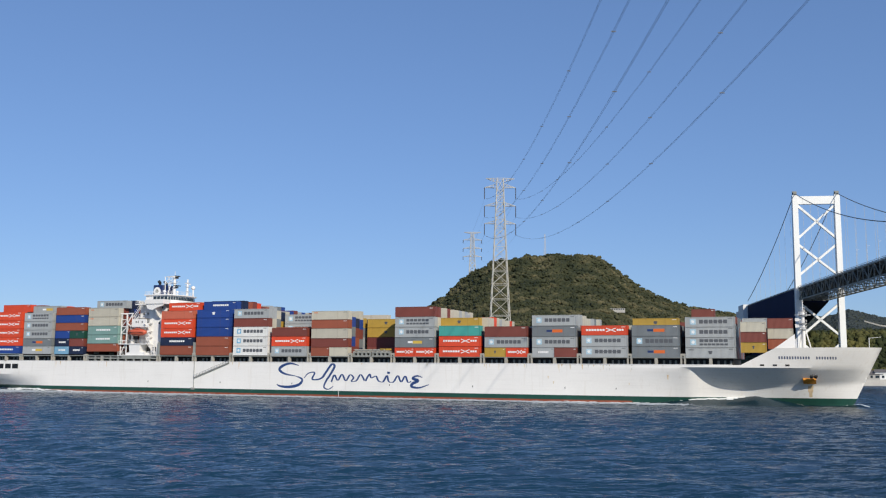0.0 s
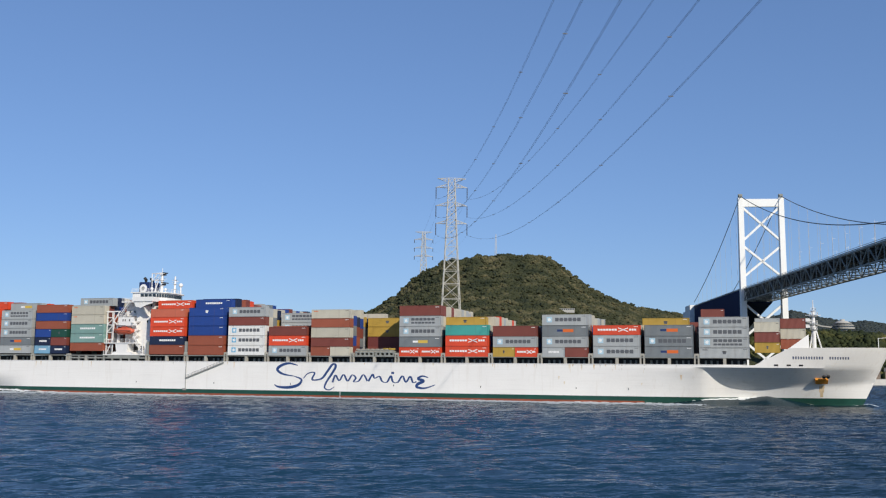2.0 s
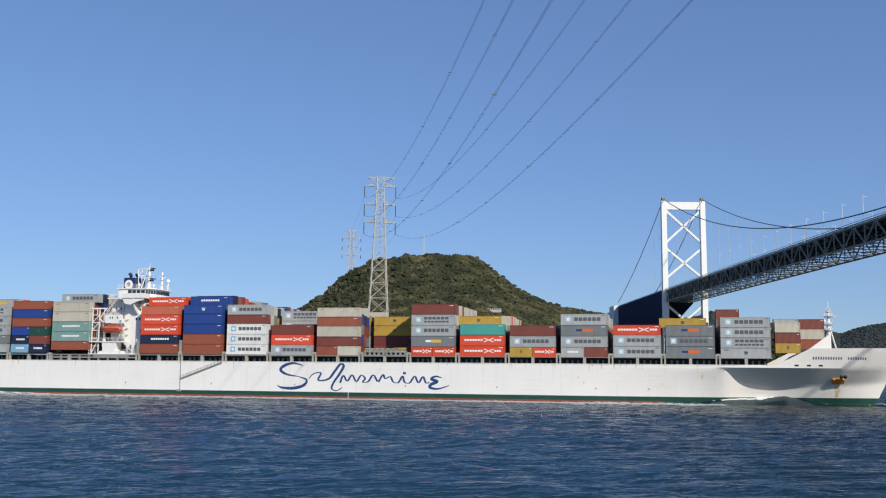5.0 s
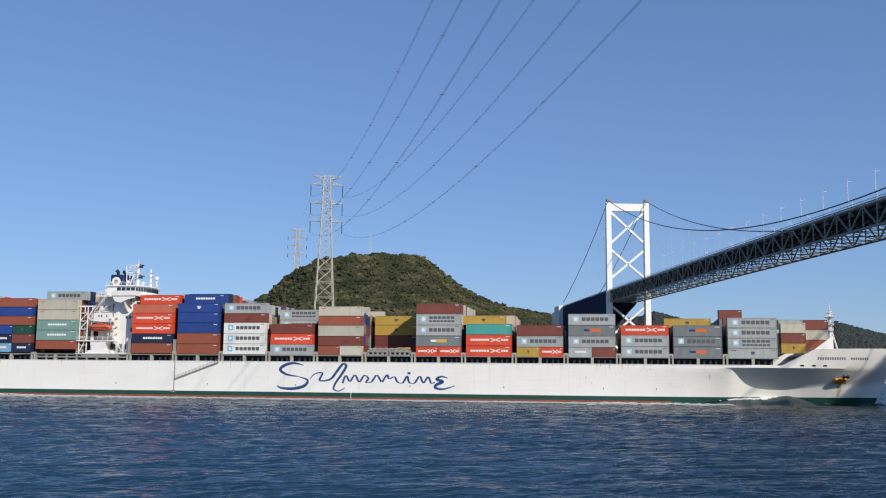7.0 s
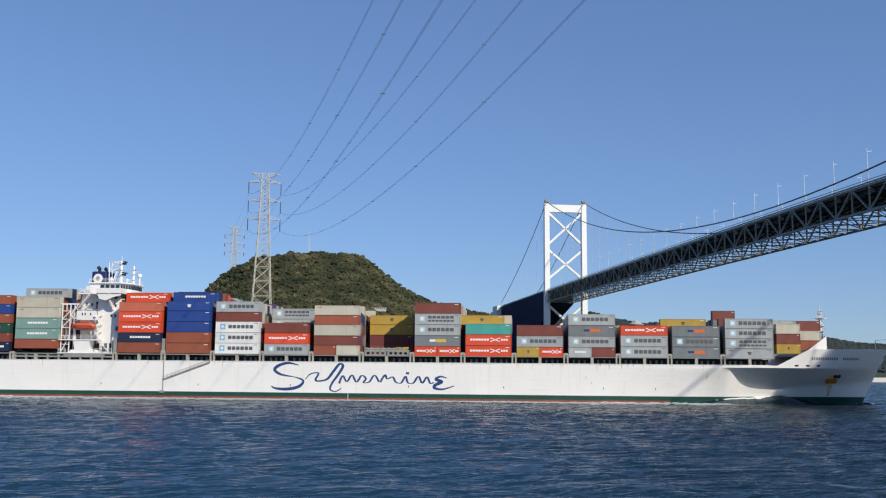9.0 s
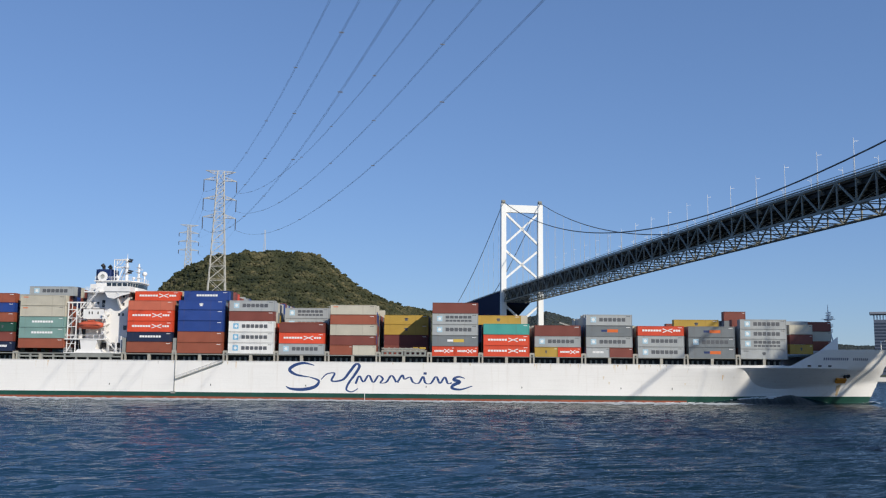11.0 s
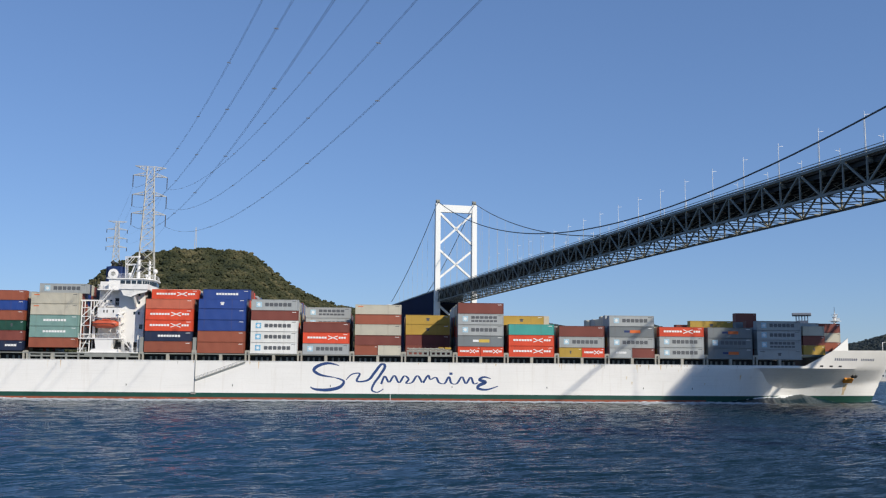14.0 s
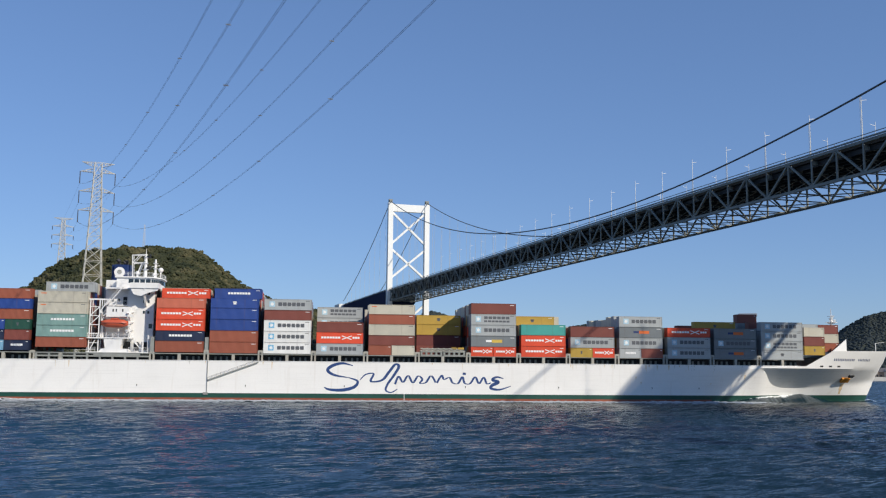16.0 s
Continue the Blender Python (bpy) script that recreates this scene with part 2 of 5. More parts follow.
def tube(bm, pts, r, n=6, mi=0):
    """A round bar through pts."""
    rings = []
    for i, p in enumerate(pts):
        p = Vector(p)
        q0, q1 = Vector(pts[max(i - 1, 0)]), Vector(pts[min(i + 1, len(pts) - 1)])
        d = (q1 - q0).normalized()
        s = d.cross(Vector((0, 0, 1)))
        s = Vector((1, 0, 0)) if s.length < 0.05 else s.normalized()
        u = s.cross(d).normalized()
        rr = r[i] if isinstance(r, (list, tuple)) else r
        rings.append([bm.verts.new(p + (s * math.cos(k * 2 * math.pi / n) + u * math.sin(k * 2 * math.pi / n)) * rr) for k in range(n)])
    for a, b in zip(rings, rings[1:]):
        for k in range(n):
            bm.faces.new((a[k], a[(k + 1) % n], b[(k + 1) % n], b[k])).material_index = mi
    bm.faces.new(list(reversed(rings[0]))).material_index = mi
    bm.faces.new(rings[-1]).material_index = mi


def empty(name, label, category, group="", kind=""):
    return tagged(new(name), label, category, group, kind)


def smooth_step(a, b, x):
    u = min(1, max(0, (x - a) / (b - a)))
    return u * u * (3 - 2 * u)


def table(rows, x):
    return float(np.interp(x, [r[0] for r in rows], [r[1] for r in rows]))


# ---- sea ----
def build_water():
    """One sheet to the horizon: fine and heaving before the camera, coarse far off."""
    rs = [0.0] + list(np.geomspace(14, 420, 330)) + list(np.geomspace(440, 4800, 24))
    azs = np.radians(np.concatenate([np.linspace(-180, -36, 30)[:-1], np.linspace(-36, 62, 420), np.linspace(62, 180, 30)[1:-1]]))
    R, A = np.meshgrid(rs[1:], azs, indexing="ij")
    X, Y = R * np.sin(A), R * np.cos(A)
    rng = np.random.RandomState(4)
    Z = np.zeros_like(X)
    for lam, amp in ((19, 0.03), (13, 0.03), (9, 0.03), (7, 0.035), (5.2, 0.04), (4.1, 0.04), (3.2, 0.04), (2.5, 0.034)):
        for _ in range(3):
            th = rng.normal(1.25, 0.5)
            ph = rng.uniform(0, 6.28)
            k = 2 * math.pi / lam
            warp = 1.5 * np.sin(X / (lam * 3.1) + ph) + 1.5 * np.cos(Y / (lam * 2.7) + ph * 2)
            Z += amp * 0.85 * np.sin(k * (X * math.cos(th) + Y * math.sin(th)) + ph + warp)
    Z *= np.clip((600 - R) / 250, 0, 1)
    nr, na = X.shape
    verts = np.stack([X.ravel(), Y.ravel(), Z.ravel()], 1)
    verts = np.vstack([verts, [[0, 0, 0]]])
    i = np.arange(nr - 1)[:, None] * na
    j = np.arange(na)[None]
    j2 = (j + 1) % na
    quads = np.stack([i + j, i + j2, i + na + j2, i + na + j], -1).reshape(-1, 4)
    c = len(verts) - 1
    fan = [(c, (k + 1) % na, k) for k in range(na)]
    me = bpy.data.meshes.new("water")
    me.from_pydata(verts.tolist(), [], quads[:, ::-1].tolist() + fan)
    me.validate()
    me.polygons.foreach_set("use_smooth", [True] * len(me.polygons))
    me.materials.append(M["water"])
    ob = tagged(new("water", me), "dark blue rippled sea water of a strait", "water", kind="structure")
    return ob


water = build_water()

# ---- far shore ----
SKYLINE = [(-60, 0.5), (-30, 0.6), (-12, 0.8), (-6, 1.6), (-2.5, 3.0), (-0.8, 3.83), (-0.1, 4.4), (0.23, 4.5), (0.74, 5.08), (1.4, 5.6), (2.0, 6.0), (2.98, 6.5), (3.6, 6.72), (4.2, 6.68), (4.9, 6.95),
           (5.73, 6.92), (6.92, 7.08), (7.6, 6.95), (8.4, 7.0), (9.0, 6.88), (9.47, 6.8), (10.3, 6.22), (11.12, 5.54), (12.0, 4.95), (12.75, 4.52), (13.7, 4.12), (14.7, 3.84), (16.9, 3.45),
           (18.5, 3.15), (20, 3.0), (21.5, 3.1), (22.5, 3.25), (23.3, 3.56), (24.6, 3.18), (25.7, 2.97), (26.2, 2.82), (27.1, 2.9), (28.4, 2.68), (29.4, 2.4), (30.2, 2.2), (31.5, 2.6), (33.3, 2.88), (34.5, 2.5), (35.8, 2.14),
           (38, 1.7), (41, 1.5), (44, 1.55), (45.2, 1.84), (46.1, 2.1), (46.6, 2.2), (47.2, 2.62), (48.1, 3.14), (49.2, 3.43), (51, 3.6), (55, 3.2), (62, 2.6), (75, 1.6)]
RIDGE = [(-60, 1500), (-5, 1450), (8, 1450), (14, 1500), (17.5, 1700), (21, 2300), (40, 2400), (75, 2300)]
SHORE = [(-60, 820), (-10, 690), (10, 640), (20, 660), (26, 680), (34, 820), (42, 1000), (49, 1050), (75, 1100)]


def land_height(az, r):
    """Height of the far land at azimuth az (degrees) and distance r."""
    rr, r0 = table(RIDGE, az), table(SHORE, az)
    top = EYE.z + rr * math.tan(radians(table(SKYLINE, az))) - (5.0 if az < 18 else 3.2)
    u = (r - r0 - 60) / (rr - r0 - 60)
    # a low wooded hill by the shore, below the round hall
    knoll = 29 * smooth_step(18.5, 21.5, az) * (1 - smooth_step(27.5, 31.5, az)) * smooth_step(812, 880, r) * (1 - smooth_step(920, 1160, r))
    if u <= 0:
        return 4.0 + knoll
    if u <= 1:
        prof = u ** 0.8 * (0.35 + 0.65 * u) if u < 1 else 1
        return knoll + 4 + (top - 4) * prof + 6 * math.sin(math.pi * u) * noise.noise((az * 0.35, r * 0.004, 3))
    return max(2, top - (r - rr) * 0.12)


def build_land():
    azs = list(np.linspace(-60, -8, 28)[:-1]) + list(np.linspace(-8, 56, 260)) + list(np.linspace(56, 75, 12)[1:])
    us = list(np.linspace(0, 1, 46)) + [1.04, 1.12, 1.3, 1.7]
    bm = bmesh.new()
    grid = []
    for az in azs:
        rr, r0 = table(RIDGE, az), table(SHORE, az)
        col = []
        a = radians(az)
        for d, z in ((0, -3), (0.1, 3.8)):
            col.append(bm.verts.new(((r0 + d) * math.sin(a), (r0 + d) * math.cos(a), z)))
        for u in us:
            r = r0 + 1 + u * (rr - r0)
            z = land_height(az, r)
            col.append(bm.verts.new((r * math.sin(a), r * math.cos(a), z)))
        r = rr * 1.9
        col.append(bm.verts.new((r * math.sin(a), r * math.cos(a), -3)))
        grid.append(col)
    for a, b in zip(grid, grid[1:]):
        for k in range(len(a) - 1):
            bm.faces.new((a[k], b[k], b[k + 1], a[k + 1])).material_index = 1 if k < 3 else 0
    ob = finish("ground", bm, ["soil", "concrete"], smooth=True)
    return tagged(ob, "wooded far shore rising to a hill, with a concrete sea wall", "ground", kind="structure")


build_land()


def clump_arrays():
    bm = bmesh.new()
    bmesh.ops.create_icosphere(bm, subdivisions=1, radius=1)
    v = np.array([x.co[:] for x in bm.verts])
    f = np.array([[x.index for x in q.verts] for q in bm.faces])
    bm.free()
    return v, f


def build_wood(name, label, mat, az0, az1, u0, u1, n, size, seed, flat=0.75, lift=0.35):
    v, f = clump_arrays()
    rng = np.random.RandomState(seed)
    V, F = [], []
    for k in range(n):
        az = rng.uniform(az0, az1)
        u = u0 + (u1 - u0) * rng.uniform() ** 0.8
        rr, r0 = table(RIDGE, az), table(SHORE, az)
        r = r0 + 8 + u * (rr - r0 - 8)
        z = land_height(az, r)
        s = size * rng.uniform(0.55, 1.25)
        p = v * (1 + rng.uniform(-0.32, 0.32, (len(v), 1)))
        p = p * np.array([s * rng.uniform(0.8, 1.25), s * rng.uniform(0.8, 1.25), s * flat * rng.uniform(0.8, 1.3)])
        a = radians(az)
        F.append(f + len(v) * k)
        V.append(p + np.array([r * math.sin(a), r * math.cos(a), z + s * lift]))
    me = bpy.data.meshes.new(name)
    me.from_pydata(np.vstack(V).tolist(), [], np.vstack(F).tolist())
    me.polygons.foreach_set("use_smooth", [True] * len(me.polygons))
    me.materials.append(M[mat])
    return tagged(new(name, me), label, "woodland", kind="stuff")




def build_crowns(name, label, mat, az0, az1, u0, u1, n, size, seed):
    """Broad tree crowns of many leafy lobes, of unequal height, with dark gaps between them."""
    v, f = clump_arrays()
    rng = np.random.RandomState(seed)
    V, F, k = [], [], 0
    for _ in range(n):
        az = rng.uniform(az0, az1)
        u = u0 + (u1 - u0) * rng.uniform() ** 0.8
        rr, r0 = table(RIDGE, az), table(SHORE, az)
        r = r0 + 8 + u * (rr - r0 - 8)
        s = size * rng.uniform(0.6, 1.3)
        a = radians(az)
        c = np.array([r * math.sin(a), r * math.cos(a), land_height(az, r) + s * rng.uniform(0.3, 0.55)])
        for j in range(9):
            th, h = rng.uniform(0, 2 * math.pi), rng.uniform(-0.1, 1)
            d = np.array([math.cos(th) * math.sqrt(1 - h * h * 0.99), math.sin(th) * math.sqrt(1 - h * h * 0.99), h * 0.5]) * s * rng.uniform(0.6, 0.95)
            b = s * rng.uniform(0.28, 0.5)
            q = v * (1 + rng.uniform(-0.3, 0.3, (len(v), 1))) * np.array([b, b, b * rng.uniform(0.65, 0.95)])
            V.append(q + c + d)
            F.append(f + len(v) * k)
            k += 1
    me = bpy.data.meshes.new(name)
    me.from_pydata(np.vstack(V).tolist(), [], np.vstack(F).tolist())
    me.polygons.foreach_set("use_smooth", [True] * len(me.polygons))
    me.materials.append(M[mat])
    return tagged(new(name, me), label, "woodland", kind="stuff")


build_crowns("hill_woodland", "dense mixed evergreen trees with rounded crowns covering the hill", "wood", -3.5, 18.5, 0.10, 1.0, 6200, 4.3, 11)
build_wood("hill_undergrowth", "dark leafy undergrowth between the trees on the hill", "wood", -3.5, 18.5, 0.10, 1.0, 16000, 3.4, 15)
build_wood("far_woodland", "dense dark trees on the distant ridges, haze put into their bluish colour", "hazed_wood", 17, 56, 0.12, 1.0, 34000, 3.4, 12, flat=0.5, lift=0.12)
build_wood("shore_woodland", "bushy green trees along the far shore", "shore_wood", 16, 34, 0.02, 0.12, 2600, 2.8, 13, flat=1.0)
build_wood("shore_woodland", "bushy green trees on a low hill by the shore", "shore_wood", 18.5, 31.5, 0.03, 0.24, 14000, 2.0, 14, flat=0.9)

# ---- suspension bridge ----
BR_AZ, BR_R, BR_HD = radians(20.73), 800.0, radians(187.64)
BR_O = Vector((BR_R * math.sin(BR_AZ), BR_R * math.cos(BR_AZ), 0))
BR_D = Vector((math.sin(BR_HD), math.cos(BR_HD), 0))      # towards the near shore
BR_N = Vector((-math.cos(BR_HD), math.sin(BR_HD), 0))     # across, to the far truss
SPAN, SIDE, TRUSS_W, TRUSS_H, DECK_Z, TOWER_Z = 855.0, 214.0, 23.2, 8.8, 74.2, 149.6
PANEL = 10.86


def br(k, across, z):
    return BR_O + BR_D * k + BR_N * across + Vector((0, 0, z))


def deck_z(k):
    return DECK_Z - 0.0054 * max(0, k) + 0.7 * max(0, math.sin(math.pi * min(k, 640) / 640))


CABLE_SAG, CABLE_A, CABLE_B, SIDE_SAG = 75.2, -0.3, 32.0, 5.0


def cable_z(k):
    if 0 <= k <= SPAN:
        u = k / SPAN
        return TOWER_Z + 1.7 - 4 * CABLE_SAG * u * (1 - u)
    d = -k if k < 0 else k - SPAN
    u = d / SIDE
    return TOWER_Z + 1.7 - 71.8 * u - 4 * SIDE_SAG * u * (1 - u)


def build_tower(k, root):
    for a in (CABLE_A, CABLE_B):
        bm = bmesh.new()
        n = 10
        rings = []
        for i in range(n + 1):
            z = -4 + (TOWER_Z + 4) * i / n
            w, d = 2.35 - 0.3 * i / n, 3.0 - 0.8 * i / n
            rings.append([bm.verts.new(br(k + x * d, a + y * w, z)) for x, y in ((-1, -1), (1, -1), (1, 1), (-1, 1))])
        for r0, r1 in zip(rings, rings[1:]):
            for j in range(4):
                bm.faces.new((r0[j], r0[(j + 1) % 4], r1[(j + 1) % 4], r1[j]))
        bm.faces.new(rings[-1])
        leg = part("leg", bm, "tower_white", root)
        bm = bmesh.new()
        beam(bm, br(k - 2.4, a, TOWER_Z + 1.1), br(k + 2.4, a, TOWER_Z + 1.1), 2.6, 2.2)
        tube(bm, [br(k, a - 1.6, TOWER_Z + 2.2), br(k, a + 1.6, TOWER_Z + 2.2)], 1.2, 8)
        part("cable_saddle", bm, "truss_steel", leg)
    y0, y1 = CABLE_A + 1.5, CABLE_B - 1.5
    bm = bmesh.new()
    beam(bm, br(k, y0, TOWER_Z - 4.2), br(k, y1, TOWER_Z - 4.2), 3.2, 6.4)
    part("portal_beam", bm, "tower_white", root)
    # two crosses above the deck, a node apart, and two below
    for levels in ([(TOWER_Z - 8, TOWER_Z - 35), (TOWER_Z - 40, TOWER_Z - 64.5)], [(DECK_Z - 12, 37), (31, 6)]):
        for zt, zb in levels:
            for p, q in (((y0, zt), (y1, zb)), ((y1, zt), (y0, zb))):
                bm = bmesh.new()
                beam(bm, br(k, p[0], p[1]), br(k, q[0], q[1]), 1.7, 1.9, up=tuple(BR_D))
                part("cross_brace", bm, "tower_white", root)
    bm = bmesh.new()
    c = [br(k + x * 10, -7 + y * (TRUSS_W + 14), z) for z in (-3, 5) for x, y in ((-1, 0), (1, 0), (1, 1), (-1, 1))]
    v = [bm.verts.new(p) for p in c]
    for f in ((4, 5, 6, 7), (0, 1, 5, 4), (1, 2, 6, 5), (2, 3, 7, 6), (3, 0, 4, 7)):
        bm.faces.new([v[i] for i in f])
    bmesh.ops.recalc_face_normals(bm, faces=bm.faces)
    part("pier", bm, "concrete", root, "concrete pier block at the water")


def shared(name, mesh, m, parent):
    ob = new(name, mesh)
    ob.matrix_world = m
    ob.parent = parent
    return ob


def unit_bar(name, mat, w, h):
    """A bar one metre long on +x."""
    bm = bmesh.new()
    box(bm, 0, 1, -w / 2, w / 2, -h / 2, h / 2)
    ob = finish(name, bm, mat)
    me = ob.data
    bpy.data.objects.remove(ob)
    return me


def bar_pose(a, b):
    d = Vector(b) - Vector(a)
    q = d.to_track_quat("X", "Z").to_matrix().to_4x4()
    return Matrix.Translation(a) @ q @ Matrix.Diagonal((d.length, 1, 1, 1))


def build_bridge():
    root = empty("suspension_bridge", "long suspension bridge with white towers and a grey steel truss deck", "bridge")
    build_tower(0.0, root)
    build_tower(SPAN, root)
    ks = np.arange(4.6 - 20 * PANEL, SPAN + SIDE, PANEL)
    # chords
    for name, a, dz in (("top_chord", 0, 0), ("top_chord", TRUSS_W, 0), ("bottom_chord", 0, -TRUSS_H), ("bottom_chord", TRUSS_W, -TRUSS_H)):
        bm = bmesh.new()
        for p, q in zip(ks, ks[1:]):
            beam(bm, br(p, a, deck_z(p) + dz), br(q, a, deck_z(q) + dz), 0.75, 0.85)
        part(name, bm, "truss_steel", root)
    # road slab with kerb fascia, near-black to carry the shade of its underside
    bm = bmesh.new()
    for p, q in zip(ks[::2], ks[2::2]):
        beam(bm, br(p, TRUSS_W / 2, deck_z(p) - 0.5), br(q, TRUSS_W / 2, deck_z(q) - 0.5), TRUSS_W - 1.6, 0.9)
    part("road_deck", bm, "black_steel", root, "road deck with its underside's shade put into a near-black colour")
    # added slab outboard of the far truss that widens the bridge's shadow on the ship
    def sweep(a, half, top, depth):
        """One continuous girder along the deck, centred at a across it."""
        bm = bmesh.new()
        rings = [[bm.verts.new(br(k, a + y, deck_z(k) + z)) for y, z in ((-half, top - depth), (half, top - depth), (half, top), (-half, top))] for k in ks[::2]]
        for r, n in zip(rings, rings[1:]):
            for i in range(4):
                bm.faces.new((r[i], r[(i + 1) % 4], n[(i + 1) % 4], n[i]))
        bm.faces.new(rings[0])
        bm.faces.new(rings[-1])
        bmesh.ops.recalc_face_normals(bm, faces=bm.faces)
        return bm

    part("footway", sweep(TRUSS_W + 2.2, 2.1, -0.05, 0.5), "truss_steel", root)
    # stringers painted near-black too, as the shade below the road
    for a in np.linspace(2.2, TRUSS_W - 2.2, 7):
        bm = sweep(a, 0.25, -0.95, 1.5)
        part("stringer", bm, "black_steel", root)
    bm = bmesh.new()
    # its dark colour carries shade; underside drops towards the anchorage, hiding it from camera
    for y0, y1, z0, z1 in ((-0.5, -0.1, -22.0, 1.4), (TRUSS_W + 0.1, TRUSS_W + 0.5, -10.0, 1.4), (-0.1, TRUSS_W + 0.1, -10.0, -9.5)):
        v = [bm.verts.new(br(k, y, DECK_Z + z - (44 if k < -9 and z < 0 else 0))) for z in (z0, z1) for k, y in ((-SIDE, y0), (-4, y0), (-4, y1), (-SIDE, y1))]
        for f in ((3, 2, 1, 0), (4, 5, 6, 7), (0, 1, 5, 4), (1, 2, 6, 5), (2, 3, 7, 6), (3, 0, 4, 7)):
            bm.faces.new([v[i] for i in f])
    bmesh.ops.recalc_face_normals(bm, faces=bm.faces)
    part("side_span_girder", bm, "navy_steel", root, "plates along the side span, its shade put into their navy colour")
    for a in (-0.6, TRUSS_W + 0.6):
        bm = bmesh.new()
        for p, q in zip(ks, ks[1:]):
            beam(bm, br(p, a, deck_z(p) + 0.75), br(q, a, deck_z(q) + 0.75), 0.25, 0.5)
            beam(bm, br(p, a, deck_z(p) + 1.7), br(q, a, deck_z(q) + 1.7), 0.16, 0.2)
            beam(bm, br(p, a, deck_z(p) + 0.6), br(p, a, deck_z(p) + 1.7), 0.1, 0.1)
        part("railing", bm, "truss_steel", root)
    # truss members: near side piece by piece
    post, diag = unit_bar("post", "truss_steel", 0.5, 0.45), unit_bar("diagonal", "truss_steel", 0.55, 0.55)
    for i, k in enumerate(ks):
        if k > -1:
            shared("post", post, bar_pose(br(k, 0, deck_z(k) - TRUSS_H), br(k, 0, deck_z(k))), root)
    for i, (p, q) in enumerate(zip(ks, ks[1:])):
        if p > -1:
            up = i % 2 == 0
            a, b = (p, q) if up else (q, p)
            shared("diagonal", diag, bar_pose(br(a, 0, deck_z(a) - TRUSS_H), br(b, 0, deck_z(b))), root)
    bm = bmesh.new()
    for i, (p, q) in enumerate(zip(ks, ks[1:])):
        a, b = (p, q) if i % 2 == 0 else (q, p)
        beam(bm, br(p, TRUSS_W, deck_z(p) - TRUSS_H), br(p, TRUSS_W, deck_z(p)), 0.5)
        beam(bm, br(a, TRUSS_W, deck_z(a) - TRUSS_H), br(b, TRUSS_W, deck_z(b)), 0.5)
        if p < 0:
            beam(bm, br(p, 0, deck_z(p) - TRUSS_H), br(p, 0, deck_z(p)), 0.5)
            beam(bm, br(a, 0, deck_z(a) - TRUSS_H), br(b, 0, deck_z(b)), 0.5)
    tagged(part("far_truss_webbing", bm, "truss_steel", root), kind="stuff")
    # cross frames under the road
    bm = bmesh.new()
    for p, q in zip(ks, ks[1:]):
        z = deck_z(p)
        beam(bm, br(p, 0, z - 1.6), br(p, TRUSS_W, z - 1.6), 0.4, 1.3)
        beam(bm, br(p, 0, z - TRUSS_H), br(p, TRUSS_W, z - TRUSS_H), 0.3, 0.35)
        m = br(p, TRUSS_W / 2, z - 2)
        beam(bm, br(p, 0, z - TRUSS_H), m, 0.2)
        beam(bm, br(p, TRUSS_W, z - TRUSS_H), m, 0.2)
    tagged(part("cross_frames", bm, "truss_steel", root), kind="stuff")
    bm = bmesh.new()
    for i, (p, q) in enumerate(zip(ks[::2], ks[2::2])):
        zp, zq = deck_z(p) - TRUSS_H, deck_z(q) - TRUSS_H
        h = (p + q) / 2
        zh = deck_z(h) - TRUSS_H
        for a, b in (((p, 0, zp), (h, TRUSS_W / 2, zh)), ((h, TRUSS_W / 2, zh), (q, TRUSS_W, zq)), ((p, TRUSS_W, zp), (h, TRUSS_W / 2, zh)), ((h, TRUSS_W / 2, zh), (q, 0, zq))):
            beam(bm, br(*a), br(*b), 0.3)
    tagged(part("lateral_bracing", bm, "truss_steel", root), kind="stuff")
    # main cables and hangers
    for a in (CABLE_A, CABLE_B):
        bm = bmesh.new()
        tube(bm, [br(k, a, cable_z(k)) for k in [*np.linspace(-SIDE, 0, 13)[:-1], *np.linspace(0, SPAN, 61), *np.linspace(SPAN, SPAN + SIDE, 7)[1:]]], 0.30, 8)
        part("main_cable", bm, "cable", root, smooth=True)
        bm = bmesh.new()
        for k in ks[2::2]:
            if abs(k) > 5 and abs(k - SPAN) > 5 and cable_z(k) > deck_z(k):
                for d in (-0.35, 0.35):
                    beam(bm, br(k + d, a, deck_z(k) - 0.2), br(k + d, a, cable_z(k)), 0.055)
        tagged(part("hanger_ropes", bm, "galv", root), kind="stuff")
    # road lamps
    for a, s in ((-0.2, 1), (TRUSS_W + 0.2, -1)):
        for k in ks[34:90:2]:
            z = deck_z(k)
            bm = bmesh.new()
            tube(bm, [br(k, a, z + 0.4), br(k, a, z + 12.8)], [0.12, 0.08], 6)
            beam(bm, br(k, a, z + 11.6), br(k, a + s * 1.8, z + 11.9), 0.10)
            part("lamp_post", bm, "tower_white", root)
    # anchorage on the far shore
    bm = bmesh.new()
    for k, a0, a1, z0, z1 in ((-SIDE - 14, -5, 33, 0, DECK_Z + 2), (-SIDE - 34, -4, 31, 0, DECK_Z - 3)):
        v = [bm.verts.new(br(k + x * 14, a0 if y == 0 else a1, z)) for z in (z0, z1) for x, y in ((-1, 0), (1, 0), (1, 1), (-1, 1))]
        for f in ((4, 5, 6, 7), (0, 1, 5, 4), (1, 2, 6, 5), (2, 3, 7, 6), (3, 0, 4, 7)):
            bm.faces.new([v[i] for i in f])
    bmesh.ops.recalc_face_normals(bm, faces=bm.faces)
    part("anchorage", bm, "tower_white", root, "pale concrete cable anchorage")
    return root


build_bridge()

# ---- power line ----
PY_C, PY_HD = Vector((39.57, 648.8, 0)), radians(179.3)
